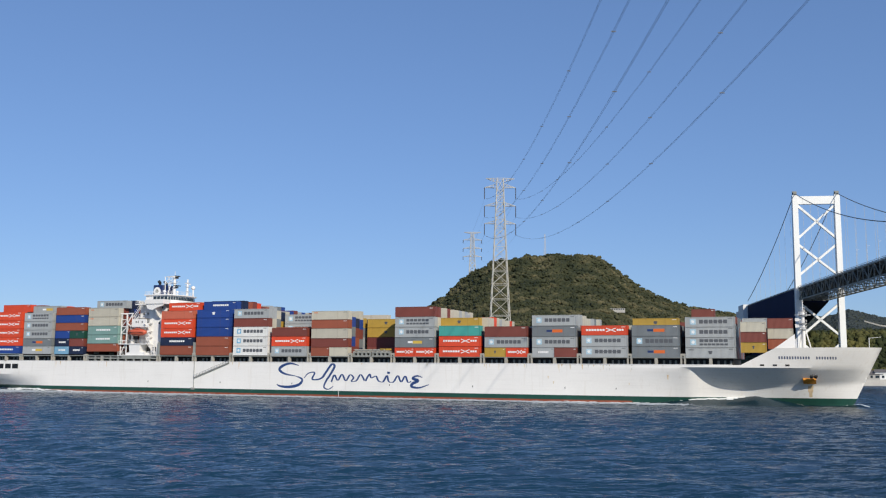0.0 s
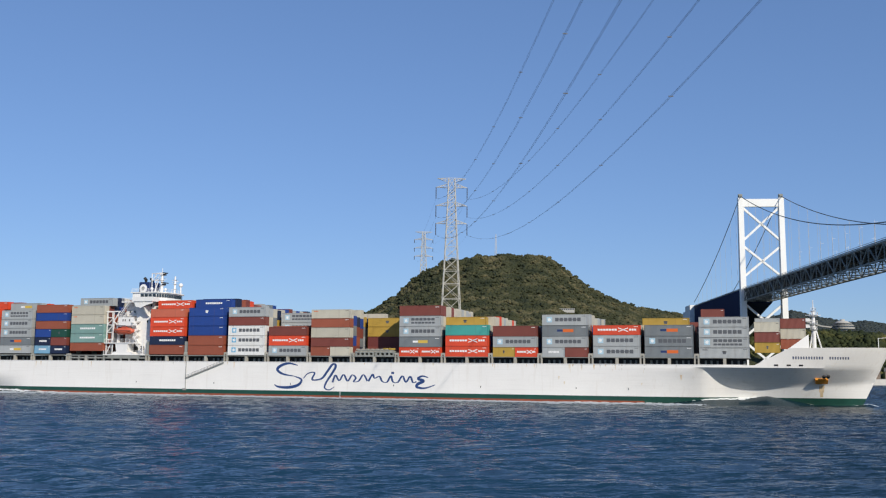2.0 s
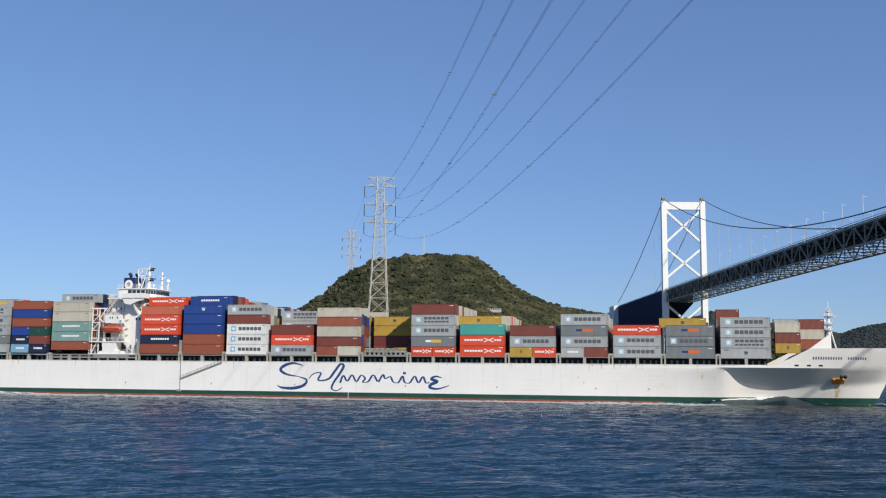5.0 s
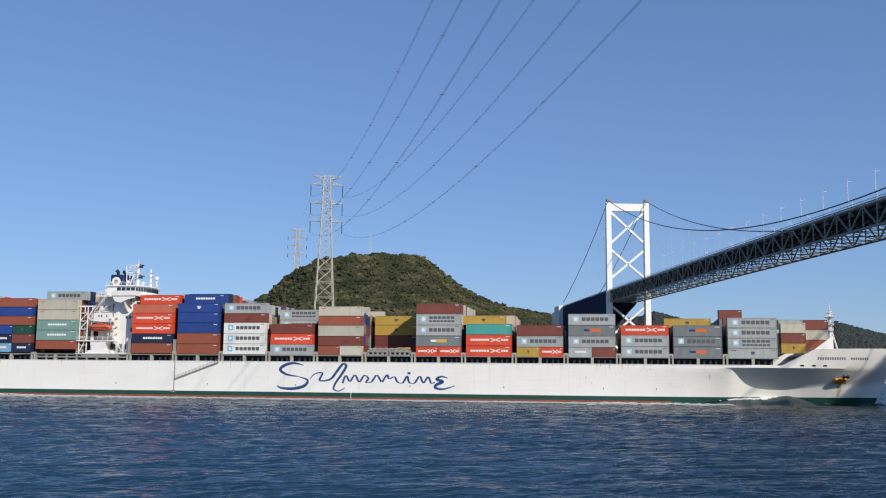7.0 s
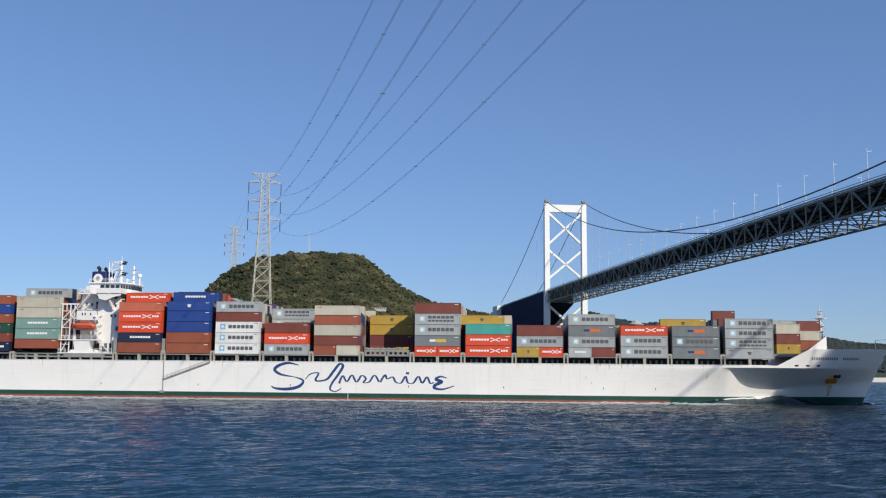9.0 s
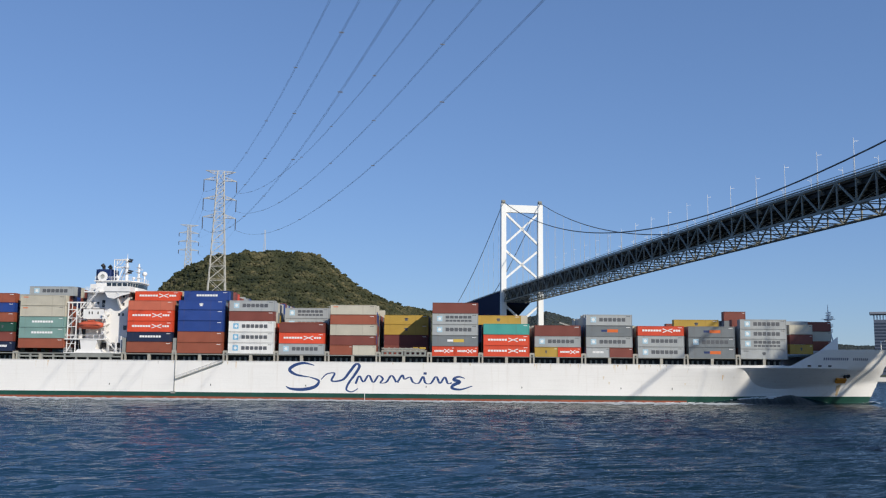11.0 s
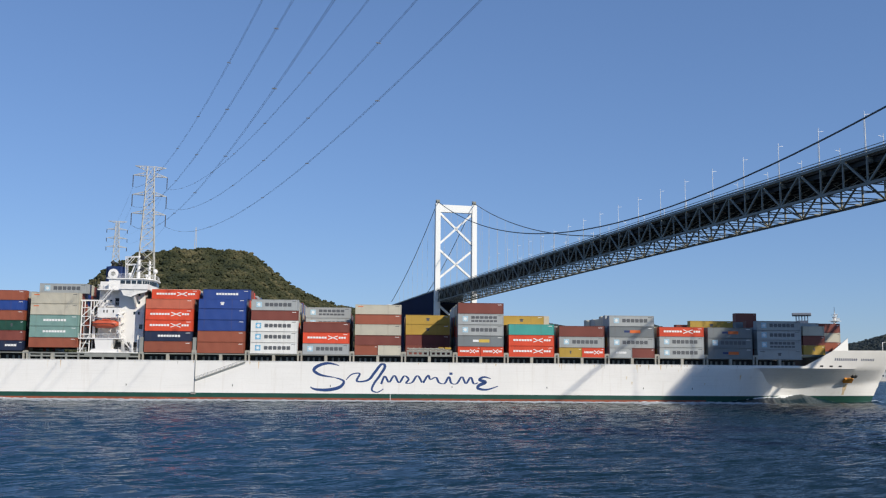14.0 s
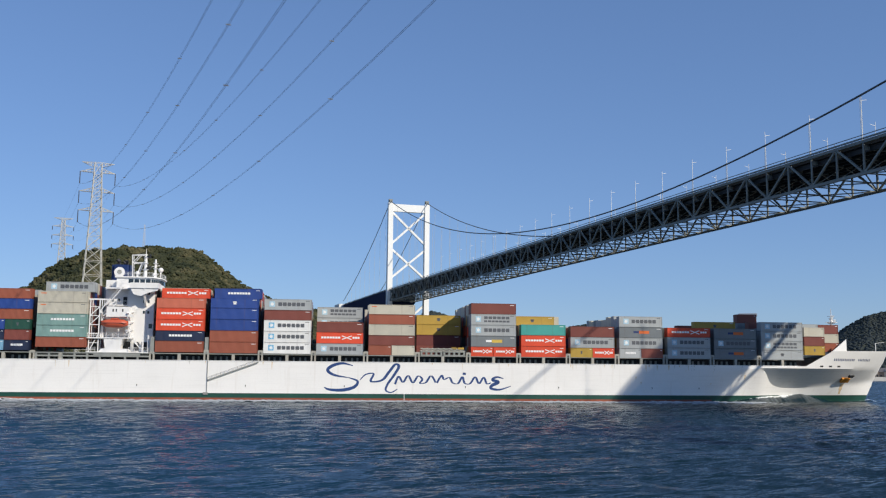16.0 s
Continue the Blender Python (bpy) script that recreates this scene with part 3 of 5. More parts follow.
PY_D = Vector((math.sin(PY_HD), math.cos(PY_HD), 0))
PY_N = Vector((PY_D.y, -PY_D.x, 0))
ARM = 10.9


def build_pylon(name, c, base, top, arms, half_base, half_top, arm_len, label, ins=8.0, bar=0.5):
    root = empty(name, label, "pylon", "pylons of the power line")

    def P(x, y, z):
        return c + PY_N * x + PY_D * y + Vector((0, 0, z))

    def half(z):
        return half_top + (half_base - half_top) * max(0, (top - z) / (top - base)) ** 1.15
    zs = [base]
    while zs[-1] < top - 4:
        zs.append(min(top, zs[-1] + max(4.0, half(zs[-1]) * 1.75)))
    zs[-1] = top
    for sx in (-1, 1):
        for sy in (-1, 1):
            bm = bmesh.new()
            for z0, z1 in zip(zs, zs[1:]):
                beam(bm, P(sx * half(z0), sy * half(z0), z0), P(sx * half(z1), sy * half(z1), z1), bar)
            part("leg", bm, "galv", root)
    bm = bmesh.new()
    for z0, z1 in zip(zs, zs[1:]):
        a, b = half(z0), half(z1)
        for p, q in (((-1, -1), (1, -1)), ((1, -1), (1, 1)), ((1, 1), (-1, 1)), ((-1, 1), (-1, -1))):
            beam(bm, P(p[0] * a, p[1] * a, z0), P(q[0] * b, q[1] * b, z1), bar * 0.5)
            beam(bm, P(q[0] * a, q[1] * a, z0), P(p[0] * b, p[1] * b, z1), bar * 0.5)
            beam(bm, P(p[0] * b, p[1] * b, z1), P(q[0] * b, q[1] * b, z1), bar * 0.5)
    tagged(part("lattice", bm, "galv", root), kind="stuff")
    for i, z in enumerate([top] + list(arms)):
        for s in (-1, 1):
            ln = arm_len if i else arm_len * 0.92
            bm = bmesh.new()
            h = half_top
            tip = P(s * ln, 0, z)
            for sy in (-1, 1):
                beam(bm, P(s * h, sy * h, z), tip, bar * 0.6)
                beam(bm, P(s * h, sy * h, z + (-2.6 if i == 0 else 2.6)), tip, bar * 0.5)
                for u in (0.3, 0.6):
                    x = s * (h + (ln - h) * u)
                    beam(bm, P(x, sy * h * (1 - u), z), P(x * 0.96, sy * h * (1 - u), z + (-2.6 if i == 0 else 2.6) * (1 - u)), 0.22)
            part("cross_arm", bm, "galv", root)
            if i:
                bm = bmesh.new()
                m = 14
                pts = [P(s * ln, 0, z - ins * j / m) for j in range(m + 1)]
                tube(bm, pts, [bar * (0.44 if j % 2 else 0.68) for j in range(m + 1)], 6)
                part("insulator_string", bm, "insulator", root)
    return root


ARMS_A = (134.6, 121.6, 109.0)
build_pylon("transmission_pylon", PY_C, 4, 141, ARMS_A, 8.6, 2.2, ARM, "tall pale grey steel lattice pylon with three pairs of arms")
azb = radians(1.80)
PY2 = Vector((math.sin(azb), math.cos(azb), 0)) * 1480
build_pylon("transmission_pylon", PY2, 131, 223.5, (211.0, 197.7, 184.5), 6.5, 2.2, 14.6, "smaller pale lattice pylon standing beyond the hill's crest", ins=5.5, bar=0.85)


def build_wires():
    for s in (1, -1):
        for z in (126.6, 113.9, 101.3):
            root = None
            for lane in (-0.15, 0.15):
                bm = bmesh.new()
                pts = []
                for k in np.linspace(0, 800, 90):
                    p = PY_C + PY_N * (s * ARM + lane) + PY_D * k
                    pts.append((p.x, p.y, z - 0.18872 * k + 0.00023569 * k * k))
                tube(bm, pts, 0.031, 5)
                if root is None:
                    root = finish("power_line", bm, "wire", smooth=True)
                    tagged(root, "twin dark overhead conductors with spacers sagging from the pylon", "power line", "power lines")
                else:
                    part("conductor", bm, "wire", root, smooth=True)
            for k in np.arange(30, 760, 62):
                bm = bmesh.new()
                p = PY_C + PY_N * (s * ARM) + PY_D * k + Vector((0, 0, z - 0.18872 * k + 0.00023569 * k * k))
                beam(bm, p - PY_N * 0.5, p + PY_N * 0.5, 0.14, 0.2)
                part("spacer", bm, "wire", root)
            # jumper towards the hill pylon
            bm = bmesh.new()
            q = PY2 + PY_N * (s * 14.6)
            p = PY_C + PY_N * (s * ARM)
            z2 = {126.6: 205.5, 113.9: 192.2, 101.3: 179.0}[z]
            pts = []
            for i in range(41):
                u = i / 40
                c = p.lerp(q, u)
                pts.append((c.x, c.y, z + (z2 - z) * u - 4 * 9 * u * (1 - u)))
            tube(bm, pts, 0.04, 5)
            part("conductor", bm, "wire", root, smooth=True)


build_wires()


# ---- buildings on the far shore ----
def at_az(az, r, z=0.0):
    return Vector((r * math.sin(radians(az)), r * math.cos(radians(az)), z))


def frame_at(az, r, z):
    """Local axes with x to the right as seen from the near shore and y away."""
    return Matrix.Translation(at_az(az, r, z)) @ Matrix.Rotation(-radians(az), 4, "Z")


def build_high_rise():
    root = empty("apartment_tower", "tall tower building with an overhanging roof platform, shade and haze in its blue-grey colours", "building")
    r = 1120.0
    root.matrix_world = frame_at(42.1, r, 6.0)
    k = r * math.tan(radians(1))

    def block(name, x0, x1, y0, y1, z1, mat):
        bm = bmesh.new()
        box(bm, x0, x1, y0, y1, 0, z1)
        return part(name, bm, mat, root)
    left = block("wall", -0.52 * k, 0.14 * k, 0, 14, 59, "bluegrey")
    for i in range(16):
        bm = bmesh.new()
        box(bm, -0.5 * k, 0.12 * k, -0.25, 0.05, 3.2 + i * 3.4, 4.6 + i * 3.4)
        part("window_band", bm, "tower_glass", left)
    for x in np.linspace(-0.5 * k, 0.12 * k, 5):
        bm = bmesh.new()
        box(bm, x - 0.5, x + 0.5, 1, 13, 59, 64.5)
        part("roof_column", bm, "bluegrey", left)
    bm = bmesh.new()
    box(bm, -0.72 * k, 0.32 * k, -2, 16, 64.5, 67.5)
    bmesh.ops.bevel(bm, geom=list(bm.edges), offset=0.6, segments=1, affect="EDGES")
    part("roof_platform", bm, "tower_grey", left)
    right = block("wall", 0.16 * k, 0.80 * k, 2, 14, 54, "tower_grey")
    for i in range(13):
        for x in np.linspace(0.19 * k, 0.71 * k, 5):
            bm = bmesh.new()
            box(bm, x, x + 0.07 * k, 1.8, 2.1, 4 + i * 3.5, 5.9 + i * 3.5)
            part("window", bm, "tower_glass", right)


def build_pavilion():
    root = empty("observation_hall", "low white round hall with a tiered roof above the trees", "building")
    r = 900.0
    root.matrix_world = frame_at(25.95, r, 46.0)
    for r0, r1, z0, z1, m in ((7.5, 7.5, -14, 0.0, "concrete"), (9.6, 10.2, 0.0, 1.6, "concrete"), (8.8, 8.8, 1.6, 2.7, "glass"), (9.0, 9.4, 2.7, 3.7, "concrete"), (7.0, 7.0, 3.7, 4.8, "glass"),
                              (7.4, 7.6, 4.8, 5.5, "concrete"), (6.4, 3.8, 5.5, 7.2, "concrete"), (2.4, 2.0, 7.2, 8.6, "concrete")):
        bm = bmesh.new()
        bmesh.ops.create_cone(bm, cap_ends=True, segments=28, radius1=r0, radius2=r1, depth=z1 - z0, matrix=Matrix.Translation((0, 0, (z0 + z1) / 2)))
        part("tier", bm, m, root)
    bm = bmesh.new()
    pts = [(-29, -6, 6.6), (-24, -6, 4.8), (-17, -5, 2.6), (-8, -3, 1.4)]
    for a, b in zip(pts, pts[1:]):
        beam(bm, a, b, 4.0, 1.1)
    part("ramp", bm, "concrete", root, "curved white ramp roof beside the hall")


def build_low_house(az, r, w, d, h, roof, mat, z=4.0):
    root = empty("waterfront_house", "small waterfront building with a pitched roof by the sea wall", "building", "buildings along the far shore")
    root.matrix_world = frame_at(az, r, z)
    bm = bmesh.new()
    box(bm, -w / 2, w / 2, 0, d, -2, h)
    wall = part("wall", bm, mat, root)
    bm = bmesh.new()
    prism_x = [(-0.6, h), (d / 2, h + roof), (d + 0.6, h)]
    a = [bm.verts.new((-w / 2 - 0.5, y, zz)) for y, zz in prism_x]
    b = [bm.verts.new((w / 2 + 0.5, y, zz)) for y, zz in prism_x]
    bm.faces.new(a)
    bm.faces.new(b[::-1])
    for i in range(3):
        k = (i + 1) % 3
        bm.faces.new((a[k], a[i], b[i], b[k]))
    bmesh.ops.recalc_face_normals(bm, faces=bm.faces)
    part("roof", bm, "roof_tile", root)
    for x in np.arange(-w / 2 + 1.2, w / 2 - 1.5, 3.0):
        bm = bmesh.new()
        box(bm, x, x + 1.4, -0.08, 0.05, 1.0, 2.6)
        part("window", bm, "glass", wall)


build_high_rise()
build_pavilion()
rng = random.Random(9)
for az in (24.4, 25.0, 25.5, 26.3, 27.2, 28.4):
    build_low_house(az, table(SHORE, az) + rng.uniform(10, 26), rng.uniform(9, 16), 8, rng.uniform(3, 6), rng.uniform(1.5, 2.6), rng.choice(("concrete", "hut_brown", "tower_white")))
for i in range(26):
    az = 43.6 + i * 0.24
    build_low_house(az, table(SHORE, az) + rng.uniform(12, 70), rng.uniform(8, 15), 9, rng.uniform(4, 10), rng.uniform(1.5, 3), rng.choice(("concrete", "tower_white", "hut_brown", "tower_white")), 3.5)


def build_hill_hall():
    root = empty("hill_lodge", "long low white building among the trees on the hill", "building")
    root.matrix_world = frame_at(10.4, 1120, 8.7 + 1120 * math.tan(radians(3.56)))
    bm = bmesh.new()
    box(bm, -10, 11, 0, 10, -3, 1.6)
    wall = part("wall", bm, "concrete", root)
    bm = bmesh.new()
    box(bm, -10.4, 11.4, -0.4, 10.4, 1.6, 1.95)
    part("roof", bm, "concrete", root)
    for x in np.arange(-9, 10, 2.5):
        bm = bmesh.new()
        box(bm, x, x + 1.5, -0.1, 0.05, 0.3, 2.0)
        part("window", bm, "glass", wall)


def build_hill_mast():
    root = empty("antenna_mast", "thin lattice antenna mast on the hilltop", "mast")
    az = 6.22
    r = table(RIDGE, az)
    z0, z1 = land_height(az, r) - 2, EYE.z + r * math.tan(radians(8.15))
    c = at_az(az, r)
    for sx, sy in ((-1, -1), (1, -1), (1, 1), (-1, 1)):
        bm = bmesh.new()
        beam(bm, c + Vector((sx * 1.6, sy * 1.6, z0)), c + Vector((sx * 0.5, sy * 0.5, z1)), 0.28)
        part("leg", bm, "galv", root)
    bm = bmesh.new()
    n = 10
    for i in range(n):
        a, b = 1.6 - 1.1 * i / n, 1.6 - 1.1 * (i + 1) / n
        za, zb = z0 + (z1 - z0) * i / n, z0 + (z1 - z0) * (i + 1) / n
        beam(bm, c + Vector((-a, -a, za)), c + Vector((b, -b, zb)), 0.18)
        beam(bm, c + Vector((a, -a, za)), c + Vector((-b, -b, zb)), 0.18)
    part("lattice", bm, "galv", root)


build_hill_hall()
build_hill_mast()

# ---- container ship ----
# ship space: x forward, y from the near side to the far side, z up from the water
SHIP_D, SHIP_PSI, SHIP_S0, SHIP_V, SHIP_TURN, BEAM = 251.10, -19.2396, -140.557, 8.1648, 0.28473, 32.2
TIMES = [0, 2, 4, 6, 8, 10, 12, 14, 16]


def ship_pose(t):
    a = radians(SHIP_PSI)
    u, n = Vector((math.cos(a), math.sin(a), 0)), Vector((-math.sin(a), math.cos(a), 0))
    th = radians(SHIP_PSI + SHIP_TURN * (t - 8))
    mid = n * SHIP_D + u * (SHIP_S0 + SHIP_V * t + 50)
    o = mid - Vector((math.cos(th), math.sin(th), 0)) * 50
    return Matrix.Translation(o) @ Matrix.Rotation(th, 4, "Z")


RIDERS = []     # things that travel with the ship, and their poses on it


def aboard(ob, m):
    RIDERS.append((ob, m))
    ob.matrix_basis = ship_pose(0) @ m
    return ob


STERN, MID = -126.0, BEAM / 2


def stem_s(z):
    return 158.8 + 7.2 * max(0, z) / 14.7


# the near side's distance inboard at four levels of the bow, and the height where its flare begins
# insets shaped until the bow's shading looked right; SHADE_LINE traces its shadow's edge
WATERLINE = [(82, 0), (92, 0.45), (100, 1.1), (108, 2.1), (114, 3.3), (119.5, 4.9), (121, 5.6), (123, 7.1), (125.5, 8.5), (129, 9.7), (134, 11.0), (138, 11.9), (142, 12.8), (147, 13.8), (152, 14.8), (159.8, MID), (170, MID)]
LIP = [(118, 0), (119.8, 0.25), (120.8, 0.7), (122.2, 2.6), (124, 5.0), (126, 6.6), (129, 7.9), (134, 9.3), (138, 9.4), (142.3, 9.5), (147, 10.5), (152, 12.7), (159.8, MID), (170, MID)]
KNUCKLE = [(126, 0), (129, 0.3), (134, 1.1), (138, 2.0), (142, 3.1), (147, 5.0), (152, 7.9), (156, 11.2), (159.8, MID), (170, MID)]
BULWARK = [(130, 0), (134, 0.3), (138, 0.7), (142, 1.4), (147, 2.8), (152, 5.3), (156, 8.8), (159.8, MID), (170, MID)]
SHADE_LINE = [(104, 9.4), (120.2, 9.35), (121.6, 8.2), (122.4, 7.2), (123.8, 5.6), (126, 4.65), (129, 4.05), (134, 4.0), (138, 4.4), (142.3, 5.0), (147, 5.2), (152, 5.4), (158, 6), (170, 6)]


def eased(rows, x):
    return sum(table(rows, x + d) for d in (-1.2, -0.6, 0, 0.6, 1.2)) / 5


def inset(s, z):
    """How far the near side lies inboard of the full beam: fine at the water, flaring out to a knuckle."""
    v = 0.0
    if s > 80:
        stem = stem_s(z)
        q = s - (stem - 158.8) * max(0, (s - 119) / (stem - 119)) ** 2
        low, lip, high, top, kink = (eased(c, q) for c in (WATERLINE, LIP, KNUCKLE, BULWARK, SHADE_LINE))
        if z < kink:
            v = low + (lip - low) * max(0, z) / kink
        elif z < 9.6:
            v = lip + (high - lip) * (z - kink) / (9.6 - kink)
        else:
            v = high + (top - high) * min(1, (z - 9.6) / 4.9)
        v = min(v, MID)
    if s < -88:
        g = (-88 - s) / (-88 - STERN)
        v = max(v, g ** 1.3 * 13.0 * max(0, 1 - max(0, z) / 5.6) ** 1.3 + 1.2 * g ** 2)
    return v


def sheer(s):
    """Height of the hull's top edge."""
    if s <= 132.8:
        return 10.2
    if s <= 141.2:
        return 10.2 + (s - 132.8) / 8.4 * 4.3
    return 14.5 + (s - 141.2) / 25 * 0.35


def build_hull(root):
    ss = list(np.linspace(STERN, -80, 24)) + list(np.linspace(-76, 60, 18)) + list(np.linspace(64, 97, 12)) + list(np.linspace(100, 113, 8)) + list(np.linspace(114, 131.5, 60)) + [132.8] + list(np.linspace(134, 166, 40))
    bm = bmesh.new()
    for side in (0, 1):
        cols = []
        for s in ss:
            top = sheer(s)
            kink = min(9.4, eased(SHADE_LINE, s))
            zz = [-4, 0, 0.85, 2.0] + [2 + (kink - 2) * i / 6 for i in range(1, 7)] + [kink + (9.6 - kink) * i / 6 for i in range(1, 7)] + [9.6 + (top - 9.6) * i / 5 for i in range(1, 6)]
            col = []
            for z in zz:
                x = min(s, stem_s(z))
                y = inset(x, z) if x < stem_s(z) - 1e-6 else MID
                col.append(bm.verts.new((x, BEAM - y if side else y, z)))
            cols.append(col)
        for a, b in zip(cols, cols[1:]):
            for k in range(len(a) - 1):
                q = (a[k], b[k], b[k + 1], a[k + 1])
                if len({tuple(round(c, 4) for c in v.co) for v in q}) < 3:
                    continue
                fc = bm.faces.new(q if side == 0 else q[::-1])
                fc.material_index = 2 if k < 2 and a[0].co.x < 104 else (1 if k < 3 else 0)
        if side == 0:
            first = cols[0]
        else:
            for k in range(len(first) - 1):
                fc = bm.faces.new((first[k], first[k + 1], cols[0][k + 1], cols[0][k]))
                fc.material_index = 2 if k < 2 else (1 if k < 3 else 0)
    bmesh.ops.remove_doubles(bm, verts=bm.verts, dist=0.002)
    hull = part("hull", bm, ["hull_white", "hull_green", "hull_red"], root, "white hull with a green boot stripe and red bottom paint", smooth=True)
    hull.data.set_sharp_from_angle(angle=radians(24))
    # main deck and forecastle deck
    bm = bmesh.new()
    for lo, hi, dz in ((STERN, 132, -0.15), (140, 164, -1.1)):
        xs = np.linspace(lo, hi, 40)
        prev = None
        for s in xs:
            z = sheer(s) + dz
            y = inset(s, min(z, 14)) + 0.15
            row = [bm.verts.new((s, y, z)), bm.verts.new((s, BEAM - y, z))]
            if prev:
                bm.faces.new((prev[0], row[0], row[1], prev[1]))
            prev = row
    part("deck", bm, "deck_green", root)
    # rail cap along the edge
    bm = bmesh.new()
    for s0, s1 in zip(np.arange(STERN + 1, 128, 8), np.arange(STERN + 9, 136, 8)):
        s1 = min(s1, 132.6)
        beam(bm, (s0, inset(s0, 10.2) - 0.02, 10.24), (s1, inset(s1, 10.2) - 0.02, 10.24), 0.16, 0.12)
    part("gunwale", bm, "ship_white", root)
    return hull


def ribbon(bm, pts, wfun, y, n=None):
    """A flat brush stroke on the ship's side through pts (x, z)."""
    fine = []
    P = [Vector((p[0], p[1])) for p in pts]
    for i in range(len(P) - 1):
        p0, p1, p2, p3 = P[max(i - 1, 0)], P[i], P[i + 1], P[min(i + 2, len(P) - 1)]
        for j in range(6):
            t = j / 6
            fine.append(0.5 * ((2 * p1) + (p2 - p0) * t + (2 * p0 - 5 * p1 + 4 * p2 - p3) * t * t + (3 * p1 - p0 - 3 * p2 + p3) * t ** 3))
    fine.append(P[-1])
    prev = None
    for i, p in enumerate(fine):
        d = fine[min(i + 1, len(fine) - 1)] - fine[max(i - 1, 0)]
        d.normalize()
        w = wfun(i / (len(fine) - 1), d) / 2
        row = [bm.verts.new((p.x - d.y * w, y, p.y + d.x * w)), bm.verts.new((p.x + d.y * w, y, p.y - d.x * w))]
        if prev:
            bm.faces.new((prev[0], prev[1], row[1], row[0]))
        prev = row


# containers ------------------------------------------------------------
MESHES = {}
L40, L20, HC, ST, CW = 12.19, 6.06, 2.896, 2.591, 2.438


def container_mesh(length, height):
    key = (length, height)
    if key in MESHES:
        return MESHES[key]
    bm = bmesh.new()
    height -= 0.05
    p, d = 0.16, 0.05
    # panels set in behind the frame
    box(bm, p, length - p, d, CW - d, 0.16, height - 0.10)
    box(bm, d, length - d, p, CW - p, 0.16, height - 0.10)
    for x in (0, length - p):
        for y in (0, CW - p):
            box(bm, x, x + p, y, y + p, 0.0, height)
    for y in (0, CW - 0.1):
        box(bm, p, length - p, y, y + 0.1, 0.02, 0.17)
        box(bm, p, length - p, y, y + 0.1, height - 0.12, height - 0.01)
    for x in (0, length - 0.1):
        box(bm, x, x + 0.1, p, CW - p, 0.02, 0.17)
        box(bm, x, x + 0.1, p, CW - p, height - 0.12, height - 0.01)
    me = bpy.data.meshes.new("container")
    bm.normal_update()
    bm.to_mesh(me)
    bm.free()
    me.materials.append(None)
    MESHES[key] = me
    return me


def comb(bm, x, width, n, z0, z1, y=0.032):
    """A row of plain blocks joined by one thin line, as one flat piece."""
    w = width / n
    zm, t = (z0 + z1) / 2, (z1 - z0) * 0.05
    edges = []
    for i in range(n):
        for k in (0.0, 0.80):
            edges.append([bm.verts.new((x + (i + k) * w, y, z)) for z in (z0, zm - t, zm + t, z1)])
    for i, (a, b) in enumerate(zip(edges, edges[1:])):
        for j in ((0, 1, 2) if i % 2 == 0 else (1,)):
            bm.faces.new((a[j], b[j], b[j + 1], a[j + 1]))


def mark_mesh(kind, length, height):
    """Side markings as plain shapes, on the near long side."""
    key = (kind, length, height)
    if key in MESHES:
        return MESHES[key]
    bm = bmesh.new()
    y0, y1 = 0.035, 0.06
    zc = height * 0.52
    if kind in ("bars", "bars_two"):
        rows = [(zc, 0.95)] if kind == "bars" else [(zc + 0.40, 0.72), (zc - 0.55, 0.5)]
        for z, h in rows:
            comb(bm, length * 0.29, length * 0.58, 6 if z > zc - 0.1 else 7, z - h / 2, z + h / 2)
    elif kind == "square":
        x, s = length * 0.16, 0.72
        box(bm, x - s, x + s, y0, y1, zc - s, zc + s)
    elif kind == "star":
        x = length * 0.16
        pts = [(0.60 if i % 2 else 0.30) for i in range(14)]
        v0 = bm.verts.new((x, 0.03, zc))
        ring = [bm.verts.new((x + math.cos(i * math.pi / 7) * r, 0.03, zc + math.sin(i * math.pi / 7) * r)) for i, r in enumerate(pts)]
        for i in range(14):
            bm.faces.new((v0, ring[i], ring[(i + 1) % 14]))
    elif kind == "wide":
        comb(bm, length * 0.10, length * 0.42, 7, zc - 0.24, zc + 0.26)
        comb(bm, length * 0.77, length * 0.16, 3, zc - 0.24, zc + 0.26)
        # a slim cross between the two rows of blocks
        for s in (-1, 1):
            beam(bm, (length * 0.54, y1 - 0.01, zc - 0.48 * s), (length * 0.75, y1 - 0.01, zc + 0.48 * s), 0.03, 0.22, up=(0, 0, 1))
    elif kind == "block":
        comb(bm, length * 0.28, length * 0.48, 8, zc - 0.26, zc + 0.28)
    elif kind == "small":
        box(bm, length * 0.47, length * 0.53, y0, y1, zc - 0.4, zc + 0.4)
        box(bm, length * 0.455, length * 0.545, y0, y1, zc + 0.05, zc + 0.3)
    elif kind == "flag":
        box(bm, length * 0.46, length * 0.69, y0, y1, zc - 0.42, zc + 0.38)
    elif kind == "flag_end":
        box(bm, length * 0.33, length * 0.455, y0, y1, zc - 0.28, zc + 0.28)
    elif kind == "tag":
        box(bm, length * 0.06, length * 0.17, y0, y1, height * 0.74, height * 0.82)
    elif kind == "code":
        box(bm, length * 0.87, length * 0.955, y0, y1, height * 0.80, height * 0.845)
    elif kind == "door":
        # end door on the forward end
        box(bm, length - 0.05, length - 0.01, 0.2, CW - 0.2, 0.22, height - 0.16)
    me = bpy.data.meshes.new(kind)
    bm.normal_update()
    bm.to_mesh(me)
    bm.free()
    me.materials.append(None)
    MESHES[key] = me
    return me


